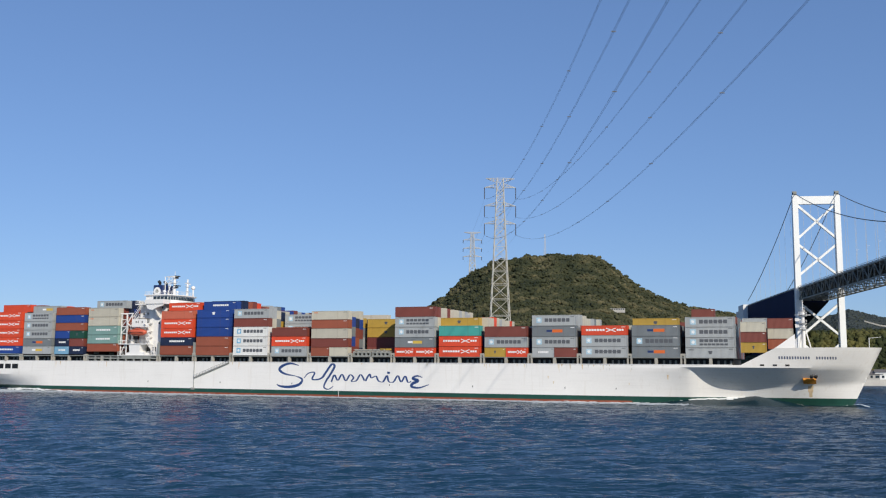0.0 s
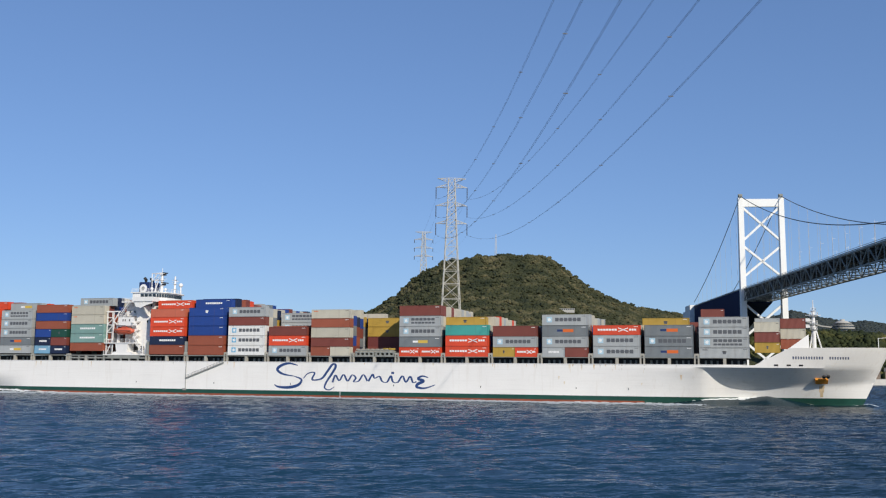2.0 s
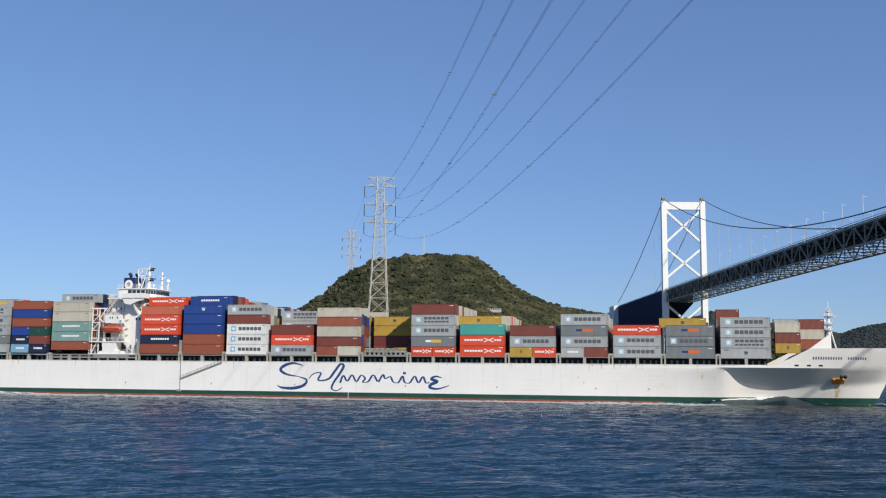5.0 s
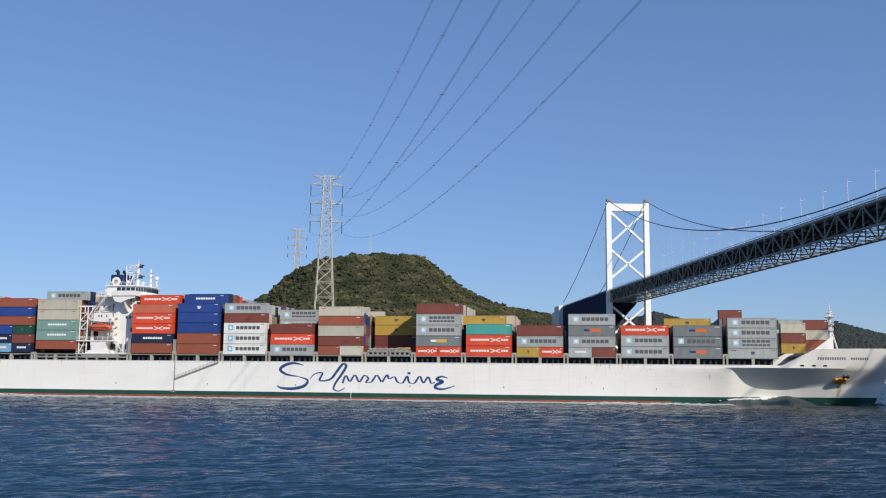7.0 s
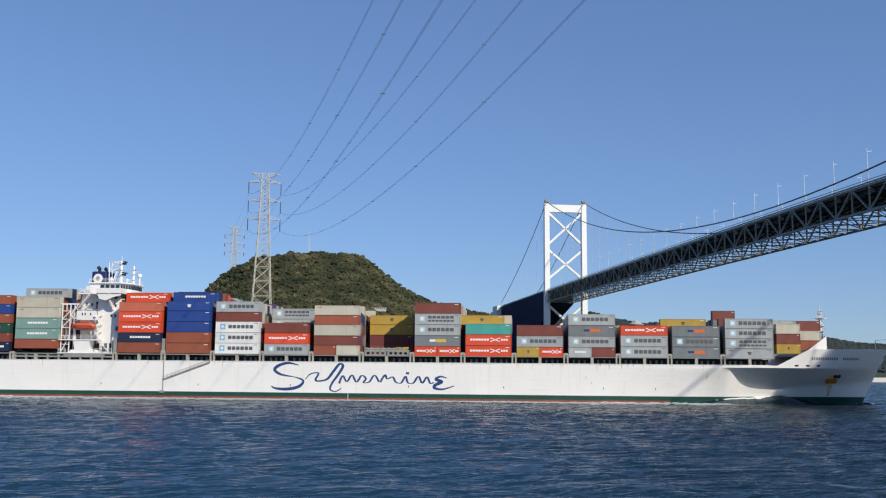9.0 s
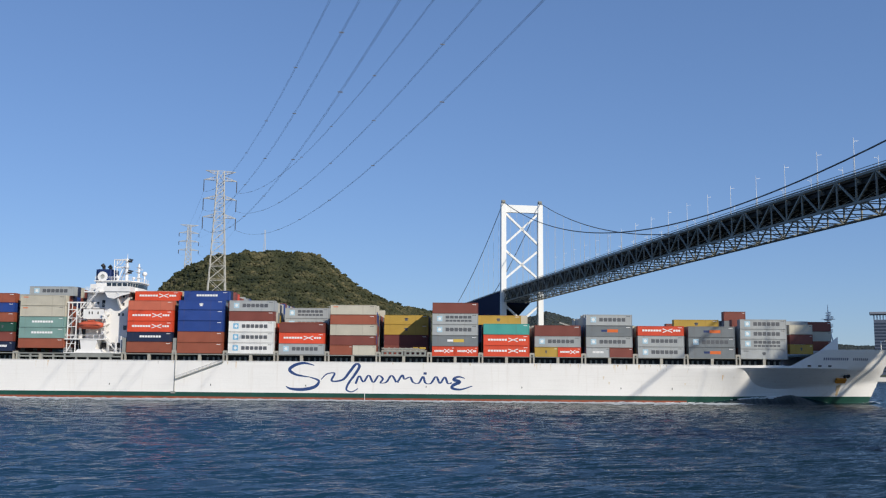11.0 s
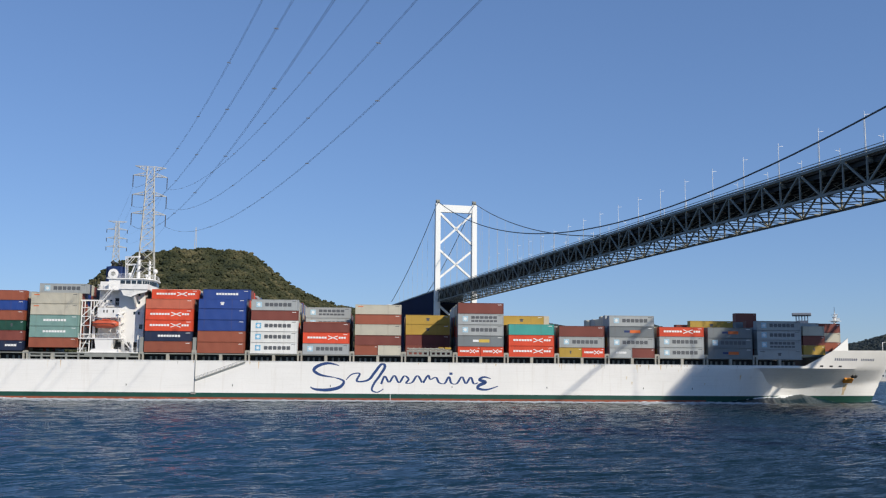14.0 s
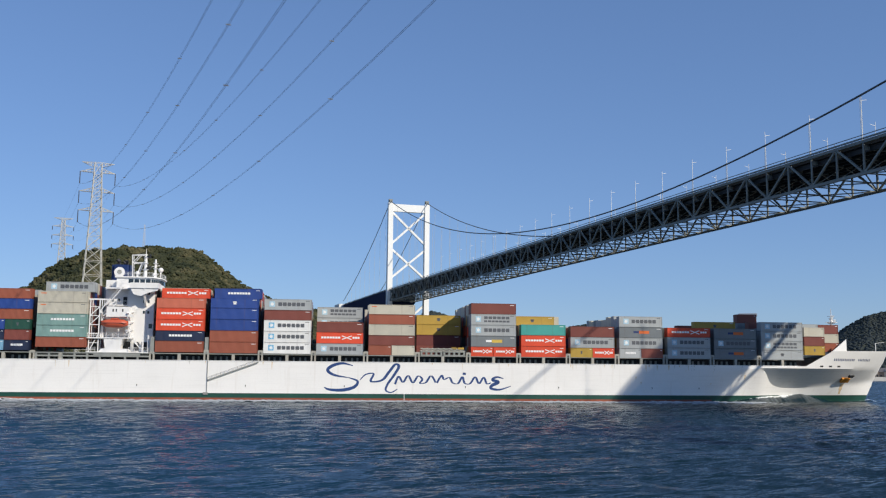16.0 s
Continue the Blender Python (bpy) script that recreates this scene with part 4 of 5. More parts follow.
WORDS = {"white": "white", "grey": "light grey", "slate": "dark grey", "brown": "red-brown", "rusty": "rust-brown", "orange": "bright orange-red", "faded": "faded orange",
         "blue": "deep blue", "navy": "navy blue", "green": "dark green", "teal": "turquoise", "sea": "pale sea-green", "beige": "beige", "yellow": "mustard yellow",
         "light": "light blue", "maroon": "dark maroon"}


def slot(ob, mat):
    ob.material_slots[0].link = "OBJECT"
    ob.material_slots[0].material = M[mat]
    return ob


def container(s, y, z, color, length=L40, height=HC, marks=()):
    ob = slot(new("shipping_container", container_mesh(length, height)), "box_" + color)
    size = "forty-foot" if length > 8 else "twenty-foot"
    lab = f"{WORDS[color]} corrugated steel {size} shipping container"
    if marks:
        lab += " with side markings"
    tagged(ob, lab, "container", "containers stacked on the ship")
    for kind, mat in marks:
        m = slot(new("side_marking", mark_mesh(kind, length, height)), mat)
        m.parent = ob
    m = slot(new("side_marking", mark_mesh("code", length, height)), "mark_white" if color not in ("white", "beige", "grey") else "mark_dark")
    m.parent = ob
    m = slot(new("door", mark_mesh("door", length, height)), "box_" + color)
    m.parent = ob
    aboard(ob, Matrix.Translation((s, y, z)))
    return ob


MK = (("bars", "mark_dark"), ("square", "mark_pale"), ("star", "mark_white"))
MKW = (("bars", "mark_dark"), ("square", "mark_blue"), ("star", "mark_white"))
MK2 = (("bars_two", "mark_dark"), ("square", "mark_pale"), ("star", "mark_white"))
HS = (("wide", "mark_white"),)
FL = (("flag", "mark_orange"), ("flag_end", "mark_navy"))
FY = (("flag", "mark_yellow"), ("flag_end", "mark_white"))
BW = (("block", "mark_white"),)
SM = (("small", "mark_dark"),)
TG = (("tag", "mark_orange"),)
N_ = ()
SW = (("small", "mark_white"),)
FG = (("tag", "mark_dark"), ("small", "mark_dark"))
# bay start; tiers from the deck up: (colour, marks, height) or a pair of twenty-foot boxes
BAYS = [
    (-113.8, 12.6, [("blue", BW, ST), ("orange", HS, HC), ("orange", HS, HC), ("orange", HS, HC), ("orange", HS, HC)]),
    (-100.2, 12.45, [("grey", FY, ST), ("slate", FL, ST), ("grey", MK, HC), ("grey", MK, HC), ("grey", MK2, HC)]),
    (-86.4, 12.4, [(("light", BW), ("navy", BW), ST), (("navy", BW), ("brown", N_), ST), (("blue", N_), ("green", SM), ST), ("rusty", N_, ST), ("blue", N_, ST), ("rusty", N_, ST)]),
    (-72.7, 13.3, [("rusty", N_, ST), ("sea", BW, HC), ("sea", BW, HC), ("beige", TG, HC), ("beige", TG, HC)]),
    (-43.4, 12.3, [("rusty", N_, HC), ("navy", BW, ST), ("orange", HS, HC), ("orange", HS, HC), ("faded", N_, ST)]),
    (-29.8, 12.2, [("rusty", N_, HC), ("rusty", N_, HC), ("blue", N_, HC), ("blue", N_, HC), ("blue", SW, ST)]),
    (-16.1, 12.2, [("white", MKW, HC), ("white", MKW, HC), ("white", MKW, HC), ("brown", N_, ST), ("grey", MK, HC)]),
    (-2.5, 12.1, [("grey", MK, HC), ("orange", HS, HC), ("brown", N_, ST)]),
    (11.1, 12.1, [(("rusty", N_), ("beige", N_), ST), ("brown", N_, ST), ("beige", N_, HC), ("rusty", N_, ST), ("beige", TG, ST)]),
    (24.7, 12.1, []),
    (38.35, 12.0, [(("orange", HS), ("orange", HS), ST), ("slate", FY, HC), ("grey", MK, HC), ("grey", MK2, HC), ("brown", N_, HC)]),
    (51.95, 12.0, [("orange", HS, HC), ("orange", HS, HC), ("teal", N_, HC)]),
    (65.5, 12.0, [(("yellow", SM), ("orange", HS), ST), ("grey", MK, HC), ("brown", N_, HC)]),
    (79.1, 12.0, [(("grey", BW), ("brown", N_), ST), ("grey", MK, HC), ("slate", FL, HC), ("grey", MK, HC)]),
    (92.7, 12.0, [("grey", MK, HC), ("grey", MK, HC), ("orange", HS, ST)]),
    (106.0, 12.0, [("slate", FL, HC), ("slate", MK, ST), ("slate", FL, HC)]),
    (119.6, 11.95, [("grey", FG, ST), ("grey", MK2, ST), ("grey", MK, ST), ("grey", MK, ST)]),
]
# boxes that stand one or more rows inboard: bay start, row, height of foot, colour, marks, length, height
INBOARD = [
    (-112.5, 1, 26.8, "orange", N_, L40, ST), (-99.0, 1, 26.2, "grey", FY, L40, ST), (-71.6, 1, 27.5, "grey", MK, L40, ST), (-42.6, 1, 26.35, "orange", HS, L40, ST),
    (-29.2, 1, 26.5, "blue", BW, L40, ST), (-2.5, 3, 19.2, "grey", MK, L40, HC), (-2.5, 3, 22.1, "grey", MK2, L40, HC),
    (24.7, 4, 15.0, "maroon", N_, L40, HC), (24.7, 4, 17.9, "yellow", SM, L40, HC), (24.7, 4, 20.8, "yellow", SM, L40, ST),
    (50.0, 2, 20.6, "yellow", SM, L40, ST), (104.5, 4, 20.1, "yellow", SM, L40, ST), (119.5, 6, 22.7, "brown", N_, L20, ST),
    (133.0, 0.5, 13.3, "yellow", SM, L20, ST), (133.0, 0.5, 15.9, "brown", N_, L20, ST), (133.0, 0.5, 18.5, "beige", N_, L20, ST), (133.2, 2, 19.6, "grey", N_, L20, ST),
    (139.3, 1.5, 14.3, "rusty", N_, L20, ST), (139.3, 1.5, 16.9, "beige", N_, L20, ST), (139.3, 1.5, 19.5, "brown", N_, L20, ST),
]
ROW_W = 2.5


def build_cargo():
    tops = {}
    for s, z, tiers in BAYS:
        for tier in tiers:
            if isinstance(tier[0], tuple):
                (c1, m1), (c2, m2), h = tier
                container(s, 0.06, z, c1, L20, h, m1)
                container(s + 6.13, 0.06, z, c2, L20, h, m2)
            else:
                c, m, h = tier
                container(s, 0.06, z, c, L40, h, m)
            z += h + 0.012
        tops[s] = z
    for s, row, z, c, m, ln, h in INBOARD:
        container(s, max(0.06, inset(s + ln, 13) - 0.8 if s > 125 else 0) + row * ROW_W, z, c, ln, h, m)
    # the stacks behind, row upon row
    rng = random.Random(5)
    cols = ["grey", "slate", "beige", "brown", "rusty", "orange", "blue", "navy", "yellow", "slate", "grey", "beige", "brown"]
    bm = bmesh.new()
    extra = {-2.5: (3, 25.0), 24.7: (4, 23.4), 51.95: (2, 23.3), 106.0: (4, 22.4), 119.6: (6, 22.6), -113.8: (2, 29.3), -100.2: (2, 28.9), -72.7: (2, 30.0), -43.4: (2, 29.0), -29.8: (2, 29.1), 79.1: (2, 23.2)}
    for s, foot, tiers in BAYS:
        for row in range(1, 13):
            lim = tops[s]
            if s in extra and row >= extra[s][0]:
                lim = extra[s][1]
            if s == 24.7 and row < 4:
                continue
            z = foot
            above = [zz for ss, rr, zz, c, m, ln, h in INBOARD if int(rr) == row and abs(ss - s) < 8]
            if above:
                n = max(1, round((min(above) - foot) / 2.75))
                h = (min(above) - foot) / n
                for i in range(n):
                    y = 0.06 + row * ROW_W
                    box(bm, s + 0.02, s + L40 - 0.02, y, y + CW, foot + h * i, foot + h * (i + 1) - 0.02, rng.choice((3, 9, 12, 4)))
                continue
            while z + 2.3 < lim:
                h = rng.choice((HC, HC, ST))
                if z + h > lim + 0.5:
                    break
                y = 0.06 + row * ROW_W
                c = rng.randrange(len(cols))
                if s > 0 and z + h > lim - 1.6 and rng.random() < 0.65:
                    c = rng.choice((0, 2, 2, 11))
                if s > 100:
                    c = rng.choice((3, 9, 12))
                box(bm, s + 0.02, s + L40 - 0.02, y, y + CW, z, z + h - 0.02, c)
                z += h
    ob = finish("stowed_containers", bm, ["box_" + c for c in cols])
    aboard(tagged(ob, "rows of mixed coloured shipping containers stacked across the deck", "containers", kind="stuff"), Matrix())


def build_fittings(root):
    """Hatch coaming, lashing posts and walkway between the gunwale and the boxes."""
    bm = bmesh.new()
    box(bm, -114, 131, 2.6, BEAM - 2.6, 10.0, 11.75)
    part("hatch_coaming", bm, "black_steel", root)
    bm = bmesh.new()
    box(bm, -114, 132, 0.1, 2.2, 11.85, 12.06)
    part("stack_rail", bm, "deck_grey", root)
    for s, foot, _ in BAYS:
        # an arched frame in the gap abaft each bay, and a post under its middle
        bm = bmesh.new()
        x0, x1, top = s - 1.35, s - 0.02, 13.0 if s > -32 else 12.4
        lower, upper = [(x0, 10.1), (x0 + 0.42, 10.1)], [(x1 - 0.42, 10.1), (x1, 10.1)]
        arch = [(x0 + 0.42 + 0.49 * u * (x1 - x0 - 0.84) / 0.49, top - 0.75 + 0.3 * math.sin(math.pi * u)) for u in (0, 0.25, 0.5, 0.75, 1)]
        prism(bm, lower + arch + upper + [(x1, top - 0.15), (x1 - 0.2, top), (x0 + 0.2, top), (x0, top - 0.15)], 0.12, 0.75)
        box(bm, x0 + 0.3, x1 - 0.3, 0.76, BEAM - 0.76, 12.0, 12.5)
        part("lashing_frame", bm, "post_beige", root, "beige arched steel lashing frame")
        bm = bmesh.new()
        box(bm, s + 5.75, s + 6.5, 0.12, 1.0, 10.1, 12.06)
        part("lashing_post", bm, "post_beige", root)
        if -44 < s < -29:
            bm = bmesh.new()
            for y in (0.15, 2.4):
                box(bm, s - 1.15, s - 0.25, y, y + 0.5, 12.06, 16.2)
            box(bm, s - 1.0, s - 0.4, 0.65, BEAM - 0.65, 15.2, 15.9)
            part("lashing_bridge", bm, "deck_grey", root)
        for dx in (1.2, 2.6, 4.1, 7.6, 9.2, 10.6):
            bm = bmesh.new()
            box(bm, s + dx, s + dx + 0.5, 2.0, 2.4, 10.1, 11.3)
            part("ventilator", bm, "deck_grey", root)


def rail(bm, pts, h=1.1, step=1.5):
    """A pipe railing along pts on a deck."""
    for a, b in zip(pts, pts[1:]):
        a, b = Vector(a), Vector(b)
        n = max(1, int((b - a).length / step))
        for i in range(n + 1):
            p = a.lerp(b, i / n)
            beam(bm, p, p + Vector((0, 0, h)), 0.07)
        for k in (0.36, 0.7, 1.0):
            beam(bm, a + Vector((0, 0, h * k)), b + Vector((0, 0, h * k)), 0.055)


def panes(parent, boxes):
    for b in boxes:
        bm = bmesh.new()
        box(bm, *b)
        part("window", bm, "glass", parent)


def prism(bm, outline, y0, y1):
    """A solid between y0 and y1 with the given (x, z) outline."""
    a = [bm.verts.new((x, y0, z)) for x, z in outline]
    b = [bm.verts.new((x, y1, z)) for x, z in outline]
    bm.faces.new(a)
    bm.faces.new(b[::-1])
    for i in range(len(a)):
        k = (i + 1) % len(a)
        bm.faces.new((a[k], a[i], b[i], b[k]))
    bmesh.ops.recalc_face_normals(bm, faces=bm.faces)


def build_house(root):
    W = "ship_white"
    # low side deck along the hull, with pillars and a pale block under the boat
    bm = bmesh.new()
    box(bm, -60.4, -45.0, 0.3, BEAM - 0.3, 11.9, 12.25)
    rail(bm, [(-60.3, 0.4, 12.25), (-58.2, 0.4, 12.25)])
    rail(bm, [(-50.0, 0.4, 12.25), (-45.1, 0.4, 12.25)])
    part("lower_deck", bm, W, root)
    bm = bmesh.new()
    prism(bm, [(-57.4, 12.25), (-49.9, 12.25), (-50.4, 13.0), (-52.1, 13.1), (-51.6, 15.7), (-56.3, 15.7), (-55.9, 13.1), (-56.9, 13.0)], 0.7, 4.0)
    block = part("boat_deck_block", bm, W, root)
    # grey walkway along the edge below, on stanchions, with pipes
    bm = bmesh.new()
    box(bm, -73.0, -44.6, 0.15, 1.5, 10.95, 11.35)
    box(bm, -58.5, -47.0, 0.12, 1.6, 11.35, 11.8)
    tube(bm, [(-73.0, 0.3, 11.75), (-45.0, 0.3, 11.75)], 0.09, 6)
    for x in np.arange(-72.6, -45, 3.1):
        box(bm, x, x + 0.45, 0.18, 0.7, 10.1, 11.9)
    part("side_walkway", bm, "deck_grey", root)
    for x in (-58.9, -51.6, -49.4, -47.4):
        bm = bmesh.new()
        box(bm, x, x + 1.3, 3.9, 4.02, 12.6, 14.9)
        part("doorway", bm, "dark", block)
    # deckhouse: a tall forward block, a lower one behind with open decks
    bm = bmesh.new()
    box(bm, -51.2, -44.7, 4.0, 22.6, 10.0, 28.6)
    tower = part("deckhouse", bm, W, root)
    bm = bmesh.new()
    box(bm, -57.4, -51.2, 7.0, 20.0, 10.0, 28.6)
    after = part("after_house", bm, W, root)
    win = []
    for z in (22.2, 25.0, 27.2):
        win += [(x, x + 0.5, 3.95, 4.02, z, z + 0.75) for x in (-47.5, -46.4)]
    for z in (16.6, 19.6, 22.3, 25.0):
        win += [(-44.72, -44.64, y, y + 0.6, z, z + 0.8) for y in np.arange(6.0, 21, 2.6)]
    win.append((-45.9, -45.0, 3.93, 4.02, 18.4, 19.6))
    panes(tower, win)
    panes(after, [(x, x + 0.6, 6.95, 7.02, z, z + 0.8) for z in (22.3, 25.4) for x in (-56.2, -54.6, -52.9)])
    bm = bmesh.new()
    box(bm, -53.2, -52.2, 6.93, 7.02, 24.65, 26.7)
    part("doorway", bm, "dark", after)
    # navigation bridge deck: near wing reaches the side, far one cut to camera's view
    bm = bmesh.new()
    box(bm, -57.2, -43.4, 4.0, 22.6, 28.6, 28.95)
    for y0, y1 in ((0.3, 4.0), (22.6, 24.6)):
        box(bm, -50.4, -43.2, y0, y1, 28.6, 28.95)
        box(bm, -43.35, -43.2, y0, y1, 28.95, 30.0)
        box(bm, -50.4, -50.25, y0, y1, 28.95, 29.9)
    for y in (0.3, 24.48):
        box(bm, -50.25, -43.35, y, y + 0.12, 28.95, 30.0)
    rail(bm, [(-57.1, 4.1, 28.95), (-50.4, 4.1, 28.95)])
    rail(bm, [(-57.1, 4.1, 28.95), (-57.1, 12.0, 28.95)])
    part("bridge_wing", bm, W, root)
    # wheelhouse with a front that bows forward
    plan = [(-55.0, 6.4), (-46.2, 6.4), (-44.5, 9.6), (-44.2, 13.6), (-44.5, 17.6), (-46.2, 20.8), (-55.0, 20.8)]
    bm = bmesh.new()
    for grow, z0, z1 in ((0.0, 28.95, 31.8), (0.45, 31.8, 32.1)):
        lo = [bm.verts.new((x + (grow if x > -50 else -grow), y + (grow if y > 13.6 else -grow), z0)) for x, y in plan]
        hi = [bm.verts.new((v.co.x, v.co.y, z1)) for v in lo]
        bm.faces.new(lo[::-1])
        bm.faces.new(hi)
        for i in range(len(lo)):
            bm.faces.new((lo[i], lo[(i + 1) % len(lo)], hi[(i + 1) % len(lo)], hi[i]))
    bmesh.ops.recalc_face_normals(bm, faces=bm.faces)
    wheel = part("wheelhouse", bm, W, root)
    for (xa, ya), (xb, yb), n in ((plan[0], plan[1], 6), (plan[1], plan[2], 4), (plan[2], plan[3], 5), (plan[3], plan[4], 5), (plan[4], plan[5], 4)):
        a, b = Vector((xa, ya, 30.9)), Vector((xb, yb, 30.9))
        out = Vector((b.y - a.y, a.x - b.x, 0)).normalized() * 0.04
        for i in range(n):
            if n == 6 and i < 2:
                continue
            bm = bmesh.new()
            beam(bm, a.lerp(b, (i + 0.09) / n) + out, a.lerp(b, (i + 0.91) / n) + out, 0.08, 1.05)
            part("window", bm, "glass", wheel)
    bm = bmesh.new()
    rail(bm, [(-55.2, 6.2, 32.1), (-46.0, 6.2, 32.1), (-44.3, 9.6, 32.1), (-44.0, 13.6, 32.1), (-44.3, 17.6, 32.1)])
    part("roof_rail", bm, W, root)
    # slotted screen over the boat
    bm = bmesh.new()
    prism(bm, [(-56.1, 21.3), (-49.1, 21.2), (-50.2, 22.4), (-50.6, 23.8), (-56.1, 23.8)], 1.5, 1.75)
    screen = part("boat_screen", bm, W, root)
    for x in (-54.6, -53.8, -52.2):
        bm = bmesh.new()
        box(bm, x, x + 0.3, 1.46, 1.6, 22.5, 23.2)
        part("slot", bm, "dark", screen)
    # gussets that carry the wings
    for y0 in (0.6, 24.0):
        bm = bmesh.new()
        prism(bm, [(-50.3, 28.6), (-43.3, 28.6), (-43.5, 28.0), (-45.6, 27.5), (-47.6, 26.6), (-49.4, 27.0)], y0, y0 + 0.4)
        part("wing_gusset", bm, W, root)
    for y0, y1 in ((0.4, 4.0), (24.5, 22.6)):
        bm = bmesh.new()
        pts = [(y0, 28.6), (y1, 28.6), (y1, 24.0)] + [(y1 + (y0 - y1) * u, 24.0 + 4.4 * u ** 2.0) for u in (0.25, 0.5, 0.7, 0.85, 0.95)]
        a = [bm.verts.new((-47.0, p[0], p[1])) for p in pts]
        b = [bm.verts.new((-46.6, p[0], p[1])) for p in pts]
        bm.faces.new(a)
        bm.faces.new(list(reversed(b)))
        for i in range(len(pts)):
            bm.faces.new((a[i], b[i], b[(i + 1) % len(pts)], a[(i + 1) % len(pts)]))
        bmesh.ops.recalc_face_normals(bm, faces=bm.faces)
        part("wing_bracket", bm, W, root)
    # side decks with rails and struts
    for z, x0, x1, y0 in ((15.9, -60.4, -49.4, 0.5), (21.2, -57.4, -51.2, 2.4), (24.5, -57.4, -51.2, 4.0)):
        bm = bmesh.new()
        box(bm, x0, x1, y0, 7.0, z - 0.3, z)
        rail(bm, [(x0 + 0.1, y0 + 0.1, z), (x1 - 0.1, y0 + 0.1, z)])
        part("side_deck", bm, W, root)
    # small landings up the corner of the tower
    for z in (18.0, 20.0, 22.6):
        bm = bmesh.new()
        prism(bm, [(-51.4, z), (-49.6, z), (-49.8, z - 0.3), (-51.2, z - 0.9)], 2.6, 4.0)
        rail(bm, [(-51.3, 2.7, z), (-49.7, 2.7, z)], 1.0, 0.8)
        part("landing", bm, W, root)
    # stair flights on the forward corner
    for (xa, za), (xb, zb) in (((-46.4, 12.3), (-50.2, 16.0)), ((-48.2, 14.2), (-50.6, 18.0)), ((-56.8, 21.4), (-53.8, 24.6)), ((-55.8, 24.6), (-52.4, 28.9))):
        bm = bmesh.new()
        for y in (1.7, 2.5):
            beam(bm, (xa, y, za), (xb, y, zb), 0.1, 0.18)
            beam(bm, (xa, y, za + 1.0), (xb, y, zb + 1.0), 0.06)
        for i in range(10):
            u = i / 9
            beam(bm, (xa + (xb - xa) * u, 1.7, za + (zb - za) * u), (xa + (xb - xa) * u, 2.5, za + (zb - za) * u), 0.22, 0.05)
        part("stair", bm, W, root)
    for x in (-45.3, -46.6):
        bm = bmesh.new()
        beam(bm, (x, 1.2, 12.2), (x, 1.2, 16.6), 0.3)
        part("post", bm, W, root)
    # lattice boat crane frame at the aft edge
    bm = bmesh.new()
    for x in (-60.0, -57.7):
        beam(bm, (x, 1.2, 12.2), (x, 1.2, 25.6), 0.24)
        beam(bm, (x, 3.6, 12.2), (x, 3.6, 25.6), 0.2)
    for z in (14.5, 16.8, 19.1, 21.4, 23.7, 25.5):
        beam(bm, (-60.0, 1.2, z), (-57.7, 1.2, z), 0.16)
        beam(bm, (-60.0, 1.2, z), (-60.0, 3.6, z), 0.16)
    for z0, z1 in ((12.2, 16.8), (19.1, 21.4), (21.4, 23.7)):
        beam(bm, (-60.0, 1.2, z0), (-57.7, 1.2, z1), 0.2)
    beam(bm, (-60.4, 1.2, 25.6), (-55.4, 1.2, 25.6), 0.35)
    beam(bm, (-55.6, 1.2, 25.5), (-57.7, 1.2, 22.4), 0.25)
    part("boat_crane", bm, W, root)
    # lifeboat in its davits
    bm = bmesh.new()
    rings = []
    for i in range(13):
        u = i / 12
        x = -57.4 + 6.7 * u
        w = 1.25 * max(0.3, 1 - abs(2 * u - 1) ** 5)
        k = 0.25 * abs(2 * u - 1) ** 2
        rings.append([bm.verts.new((x, 2.0 + w * math.cos(a), 19.5 + (1.05 if math.sin(a) > 0 else 1.05) * max(0.55, 1 - abs(2 * u - 1) ** 6) * math.sin(a) + 0.3 * k)) for a in np.linspace(0, 2 * math.pi, 13)[:-1]])
    for a, b in zip(rings, rings[1:]):
        for k in range(12):
            bm.faces.new((a[k], a[(k + 1) % 12], b[(k + 1) % 12], b[k]))
    bm.faces.new(rings[0])
    bm.faces.new(rings[-1][::-1])
    bmesh.ops.recalc_face_normals(bm, faces=bm.faces)
    boat = part("lifeboat", bm, "boat_orange", root, "enclosed orange lifeboat slung in white davits", smooth=True)
    bm = bmesh.new()
    box(bm, -55.0, -52.9, 1.3, 2.7, 20.3, 20.85)
    bmesh.ops.bevel(bm, geom=list(bm.edges), offset=0.2, segments=2, affect="EDGES")
    part("cockpit", bm, "boat_orange", boat)
    bm = bmesh.new()
    beam(bm, (-57.2, 0.78, 19.55), (-50.9, 0.78, 19.55), 0.08, 0.16)
    part("fender", bm, "black_steel", boat)
    for x in (-57.3, -50.6):
        bm = bmesh.new()
        beam(bm, (x, 3.9, 16.0), (x, 2.6, 21.4), 0.42)
        beam(bm, (x, 2.6, 21.4), (x, 0.9, 22.3), 0.42)
        beam(bm, (x, 1.0, 22.3), (x, 1.4, 20.2), 0.08)
        part("davit", bm, W, root)
    # funnel casing and funnel
    bm = bmesh.new()
    box(bm, -59.0, -54.2, 12.5, 19.5, 10, 31.6)
    part("funnel_casing", bm, W, root)
    bm = bmesh.new()
    box(bm, -58.0, -53.2, 13, 19, 31.6, 35.9)
    bmesh.ops.bevel(bm, geom=[e for e in bm.edges if abs(e.verts[0].co.z - e.verts[1].co.z) > 2], offset=0.8, segments=3, affect="EDGES")
    fun = part("funnel", bm, "navy", root, "navy blue funnel with a white disc")
    bm = bmesh.new()
